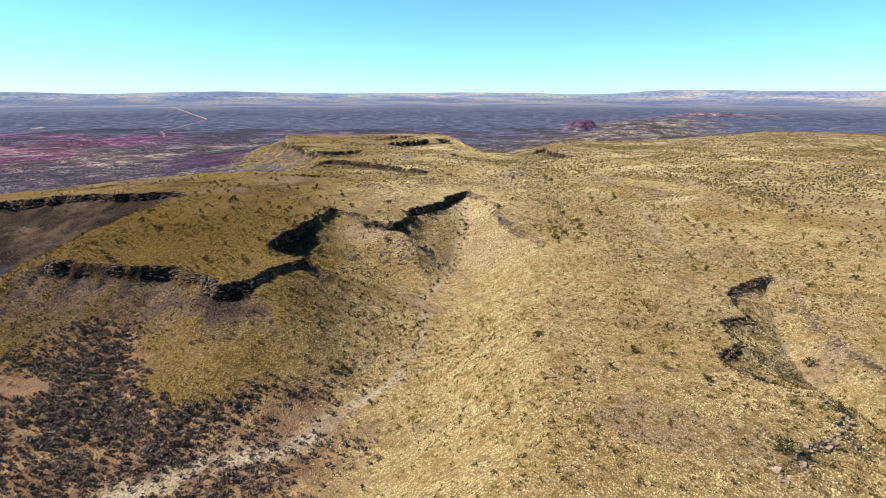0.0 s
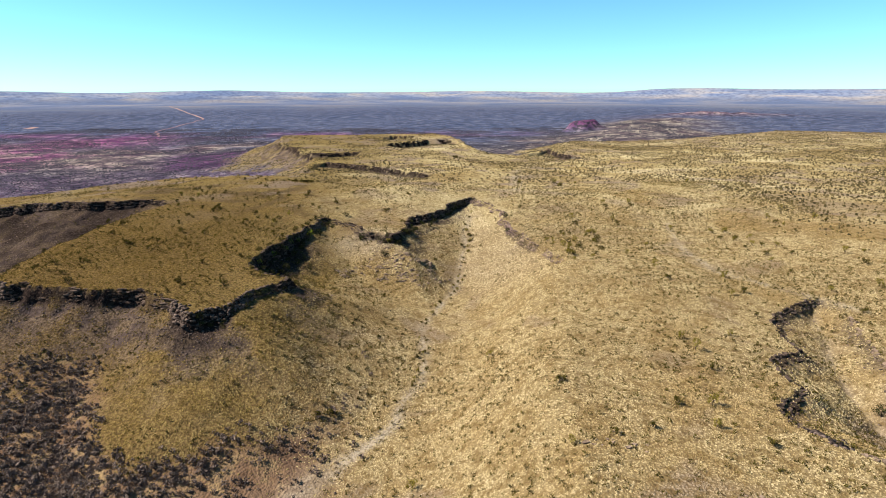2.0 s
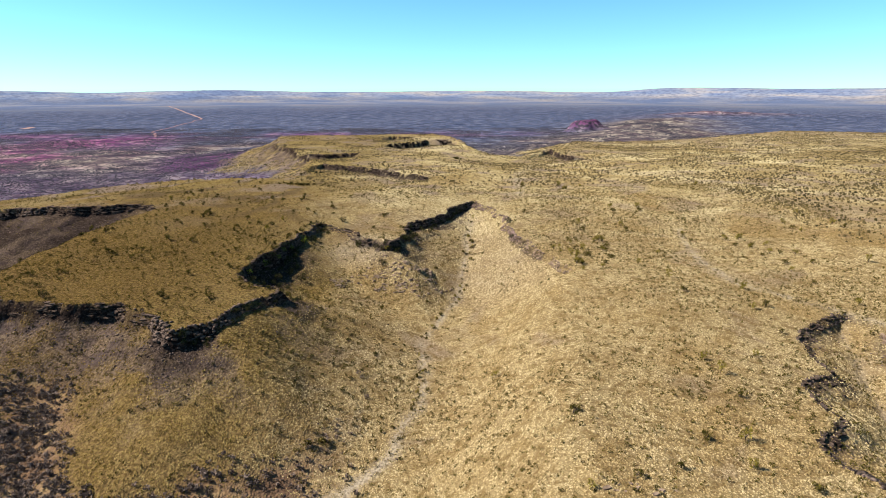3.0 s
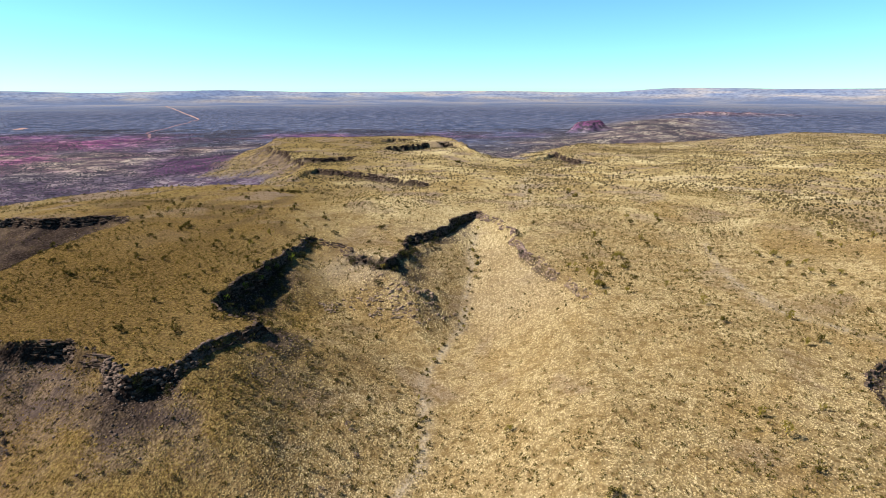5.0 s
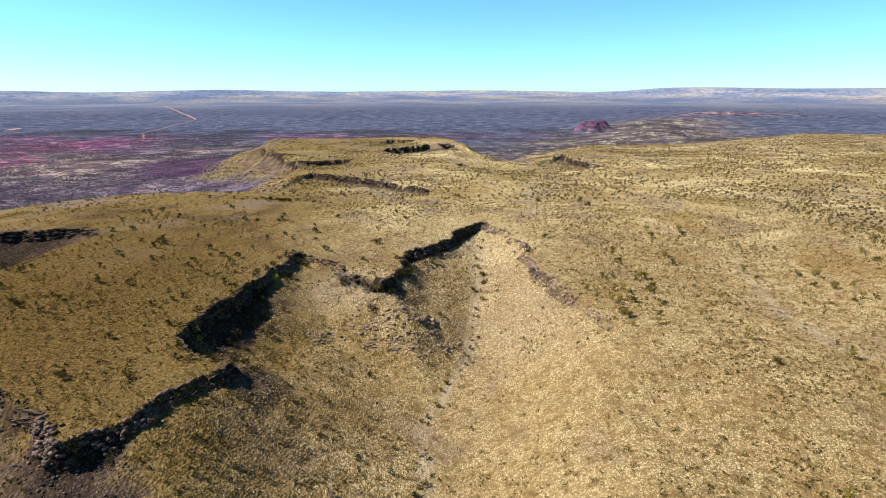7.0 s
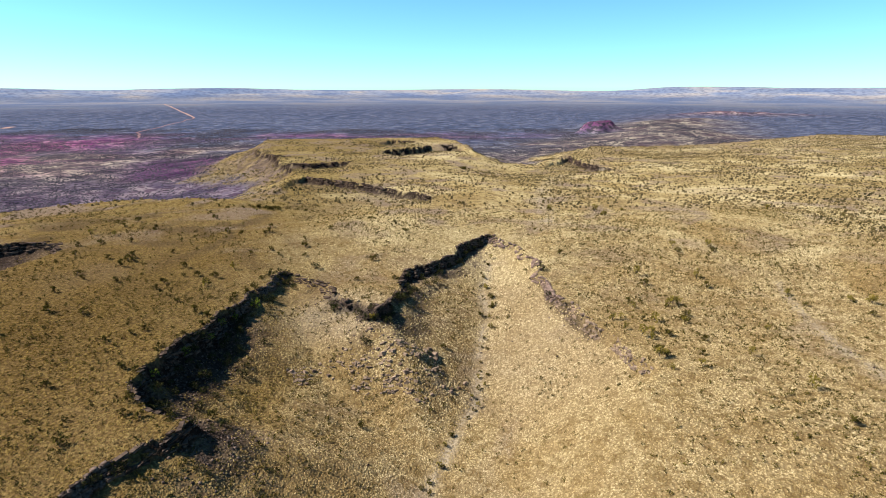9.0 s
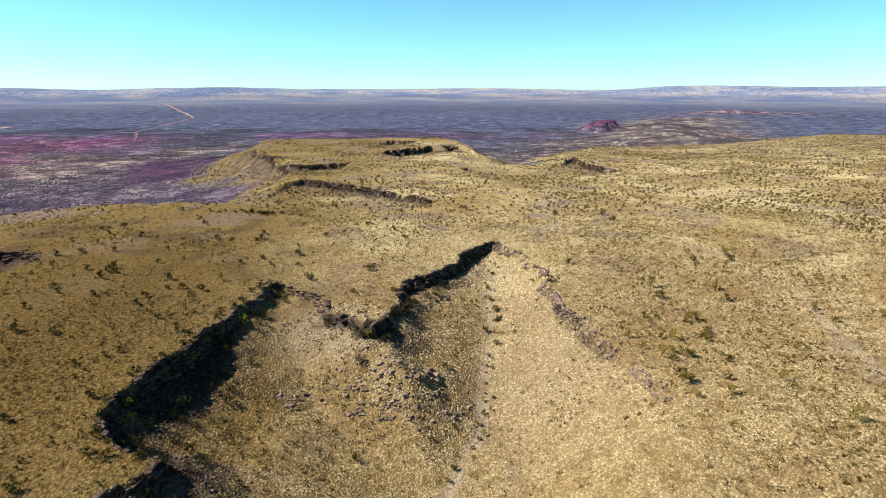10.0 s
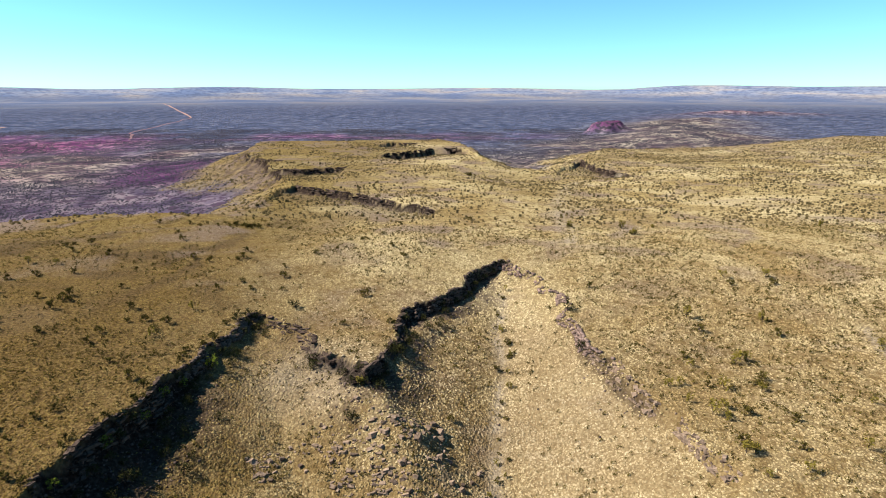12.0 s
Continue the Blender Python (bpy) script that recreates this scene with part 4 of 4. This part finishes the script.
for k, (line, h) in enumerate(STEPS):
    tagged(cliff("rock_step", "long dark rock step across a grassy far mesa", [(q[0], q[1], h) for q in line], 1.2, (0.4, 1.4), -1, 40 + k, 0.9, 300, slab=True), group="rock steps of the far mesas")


# ---- growth at the foot of the cliffs and along the stream bed ----
def along(line, gap, near_off, far_off, seed):
    """Spots strewn beside a line of the plan, on its low side."""
    rng, out = random.Random(seed), []
    for p, q in zip(line, line[1:]):
        length = math.hypot(q[0] - p[0], q[1] - p[1])
        for i in range(max(1, round(length / gap))):
            t, off = rng.random(), rng.uniform(near_off, far_off)
            out.append((p[0] + t * (q[0] - p[0]) + off * (q[1] - p[1]) / length, p[1] + t * (q[1] - p[1]) - off * (q[0] - p[0]) / length))
    x, y = unwarped(*np.array(out).T)
    return list(zip(x.tolist(), y.tolist()))


plant("dark", along(EDGE_MESA[-4:] + EDGE_HEAD[:7], 3.6, 1.5, 6.0, 81), 0.8, 81)
plant("dark", along(EDGE_MESA[-3:] + EDGE_HEAD[:6], 6.0, 5.0, 9.0, 87), 0.9, 87)
plant("dark", along(EDGE_MESA[7:12], 4.0, 1.0, 3.0, 82), 0.7, 82)
plant("dark", along(EDGE_HEAD[11:], 4.0, 1.0, 4.0, 83), 0.8, 83)
plant("dull", along(EDGE_MESA[-4:] + EDGE_HEAD[:7], 6.0, -4.0, -0.5, 84), 0.9, 84)
x, y, z, rng = scatter(900, (-80, 165, -14, 226), lambda x, y, z, k: (z < high_ground(x, y) - 4) * (1 - np.clip(k["rock"], 0, 1)) * (1 - k["low"]) * 0.2, 64)
plant("dark", list(zip(x.tolist(), y.tolist()))[:60], 0.42, 88)
clump = random.Random(89)
plant("dull", [(-94 + clump.gauss(0, 9), 405 + clump.gauss(0, 2.2)) for _ in range(34)], 0.85, 89)
plant("dull", [(11 + clump.gauss(0, 2.5), 594 + clump.gauss(0, 2.5)) for _ in range(10)], 1.3, 90)
plant("dull", along(GULLY[:10], 5.0, -1.6, 1.6, 85), 0.65, 85)
plant("yellow", along(GULLY[:9], 9.0, -1.5, 1.5, 86), 0.75, 86)


# ---- loose stones on the slopes under the cliffs ----
def stones_here(x, y, z, k):
    return (1 - 0.7 * ease(-84, -92, x) * (x > -160)) * np.clip(1.0 * k["foot"] + 0.2 * np.clip(k["scree"], 0, 1) * np.clip(0.6 + 1.6 * rough(x, y, 8, 3, 90.0), 0.1, 1) + 0.04 * k["bed"], 0, 1)


x, y, z, rng = scatter(240000, (-270, 95, 160, 380), stones_here, 21)
size = 0.12 + 0.45 * rng.rand(len(x)) ** 4
pick = rng.permutation(len(x))[:24000]
x, y, z, size = x[pick], y[pick], z[pick], size[pick]
stones = joined("loose_stones", LOOSE, np.stack([x, y, z, size, size, rng.rand(len(x)) * 6.3], 1), MAT_STONES)
tagged(stones, "loose grey-brown stones strewn over the talus and stream bed", "stones", kind="stuff")
rng = np.random.RandomState(5)
for cx, cy, count, spread, big in ((-11, 274, 14, 3.5, 1.0), (-22, 270, 12, 5.0, 0.8), (-4, 262, 8, 4.0, 0.75), (-40, 264, 12, 4.0, 0.75)):
    for _ in range(count):
        px, py, k = cx + spread * rng.randn(), cy + spread * 0.7 * rng.randn(), big * rng.uniform(0.5, 1.3)
        b_ob = new("boulder", LEDGE_MESHES[rng.randint(8)])
        b_ob.matrix_basis = pose(px, py, float(height(px, py)[0]) + 0.2 * k, rng.uniform(-20, 20), rng.uniform(-20, 20), rng.uniform(0, 360)) @ Matrix.Diagonal((k * 1.2, k, k * 1.2, 1))
        tagged(b_ob, "angular grey boulder fallen onto the canyon slope", "boulder", "fallen boulders")


# ---- scrub ----
def bush_shapes(count, leaves, seed):
    out = []
    for k in range(count):
        rng = np.random.RandomState(seed + k)
        bm, _ = leaf_crown(rng, 7, leaves, 0.30 if leaves > 4 else 0.42, 0.62, 0.1, 0.95)
        out.append(arrays_of(bm))
        bm.free()
    return out


TUFTS, DOMES = tuft_shapes(10), dome_shapes(10)
BUSHES = bush_shapes(6, 4, 300)
SMALL = bush_shapes(5, 2, 320)


def thicket(x, y, z, k):
    return k["low"] * np.clip(0.45 + 1.4 * rough(x, y, 14, 3, 95.0) + 0.35 * ease(-55, -100, x), 0.04, 1) * (1 - ease(0.2, 0.6, k["red"])) * (1 - 0.85 * np.clip(k["bed"], 0, 1)) * (np.abs(x) < 0.86 * y + 8)


x, y, z, rng = scatter(46000, (-185, 80, -10, 210), thicket, 51)
size = 0.42 + 0.85 * rng.rand(len(x)) ** 1.8
scrub = joined("acacia_scrub", BUSHES, np.stack([x, y, z, size, size * rng.uniform(0.7, 1.2, len(x)), rng.rand(len(x)) * 6.3], 1), MAT_SCRUB)
tagged(scrub, "dense dark grey-green acacia scrub on reddish soil", "scrub", kind="stuff")


def dots(x, y, z, k):
    return np.clip(0.34 + 0.9 * rough(x, y, 30, 3, 97.0) + 0.2 * ease(30, 60, x) + 0.3 * ease(-18, -34, x) * (y < 300), 0.08, 1) * (1 - k["plain"]) * (1 - np.clip(k["rock"], 0, 1)) * (1 - k["low"]) * (np.abs(x) < 0.86 * y + 8)


x, y, z, rng = scatter(86000, (-270, 85, 200, 420), dots, 52)
size = 0.4 + 0.6 * rng.rand(len(x)) ** 2
low_bush = joined("low_bushes", SMALL, np.stack([x, y, z, size, size * 0.9, rng.rand(len(x)) * 6.3], 1), MAT_LEAF)
tagged(low_bush, "small dark olive bushes dotted over dry grass", "bushes", kind="stuff")
def far_cover(x, y, z, k):
    return dots(x, y, z, k) * ((y > 420) | (x > 175)) * (1 - 0.6 * ease(700, 1300, y))


MAT_FAR = varied_material("olive_scrub", (0.02, 0.018, 0.009), (0.11, 0.08, 0.036), 0.05)
# MAT_PLAIN leans to blue: the plain's haze is painted into it
MAT_PLAIN = varied_material("hazy_scrub", (0.012, 0.012, 0.018), (0.045, 0.042, 0.054), 0.02)
x, y, z, rng = scatter(190000, (-250, 250, 760, 950), far_cover, 53)
size = 0.55 + 1.5 * rng.rand(len(x)) ** 3
far_bush = joined("far_bushes", DOMES, np.stack([x, y, z, size, size * 0.55, rng.rand(len(x)) * 6.3], 1), MAT_FAR)
tagged(far_bush, "dark olive bushes scattered over the far tableland", "bushes", kind="stuff")
x, y, z, rng = scatter(220000, (-320, 330, 420, 700), lambda x, y, z, k: ((y > 400) | (x < -168)) * (1 - np.clip(k["scree"], 0, 1)) * (1 - k["plain"]) * (1 - np.clip(k["rock"], 0, 1)) * (np.abs(x) < 0.8 * y) * (1 - 0.7 * ease(450, 800, y)), 56)
size = 0.42 + 0.42 * rng.rand(len(x)) ** 2
far_grass = joined("far_grass", TUFTS, np.stack([x, y, z, size, size * 0.36, rng.rand(len(x)) * 6.3], 1), MAT_TUFT)
tagged(far_grass, "dry straw-yellow hummock grass on the far tableland", "grass", kind="stuff")


def plain_scrub(x, y, z, k):
    return k["plain"] * np.clip(0.5 + 1.8 * rough(x, y, 60, 3, 99.0) + 0.6 * ease(760, 600, y) + 0.9 * np.exp(-((x + 292 + 0.35 * (y - 760)) / 62) ** 4 - ((y - 770) / 95) ** 4), 0.05, 1) * (np.abs(x) < 0.86 * y + 8) * (1 - ease(1500, 2300, y))


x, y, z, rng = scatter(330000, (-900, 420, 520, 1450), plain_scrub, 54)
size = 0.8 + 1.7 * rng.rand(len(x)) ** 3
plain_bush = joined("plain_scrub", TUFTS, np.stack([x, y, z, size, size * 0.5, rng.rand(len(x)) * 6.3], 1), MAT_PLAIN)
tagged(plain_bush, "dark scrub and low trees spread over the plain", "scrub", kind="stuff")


# ---- dirt roads on the plain ----
def road(name, label, line, width, wander, mat=MAT_TRACK):
    """A strip of graded earth that follows a line over the flat plain."""
    pts = []
    for p, q in zip(line, line[1:]):
        for i in range(12):
            pts.append((p[0] + (q[0] - p[0]) * i / 12, p[1] + (q[1] - p[1]) * i / 12))
    pts.append(line[-1])
    a = np.array(pts)
    d = np.gradient(a, axis=0)
    nrm = np.stack([-d[:, 1], d[:, 0]], 1) / np.hypot(d[:, 0], d[:, 1])[:, None]
    a = a + nrm * (wander * rough(np.arange(len(a)) * 40.0, np.zeros(len(a)), 160, 2, 3.0))[:, None]
    side = (width * (1 + 0.6 * rough(np.arange(len(a)) * 30.0, np.ones(len(a)), 60, 2)))[:, None]
    px, py = np.stack([a + nrm * side * k for k in (-0.5, -0.2, 0.2, 0.5)], 0)[..., 0], np.stack([a + nrm * side * k for k in (-0.5, -0.2, 0.2, 0.5)], 0)[..., 1]
    me = sheet(name, px, py, height(px, py) + np.array([0.1, 0.6, 0.6, 0.1])[:, None])
    me.materials.append(mat)
    return tagged(new(name, me), label, "road", kind="structure")


road("road", "pale dirt road across the scrub plain", [(-749, 1893), (-960, 2290), (-1230, 2800), (-1475, 3255)], 7, 6)
road("road_branch", "faint dirt track across the red plain", [(-560, 1190), (-635, 1330), (-700, 1640), (-749, 1893)], 5, 12, MAT_FAINT)
road("cleared_pad", "small pale cleared pad on the scrub plain", [(-998, 1440), (-1006, 1470), (-1016, 1500)], 18, 3)
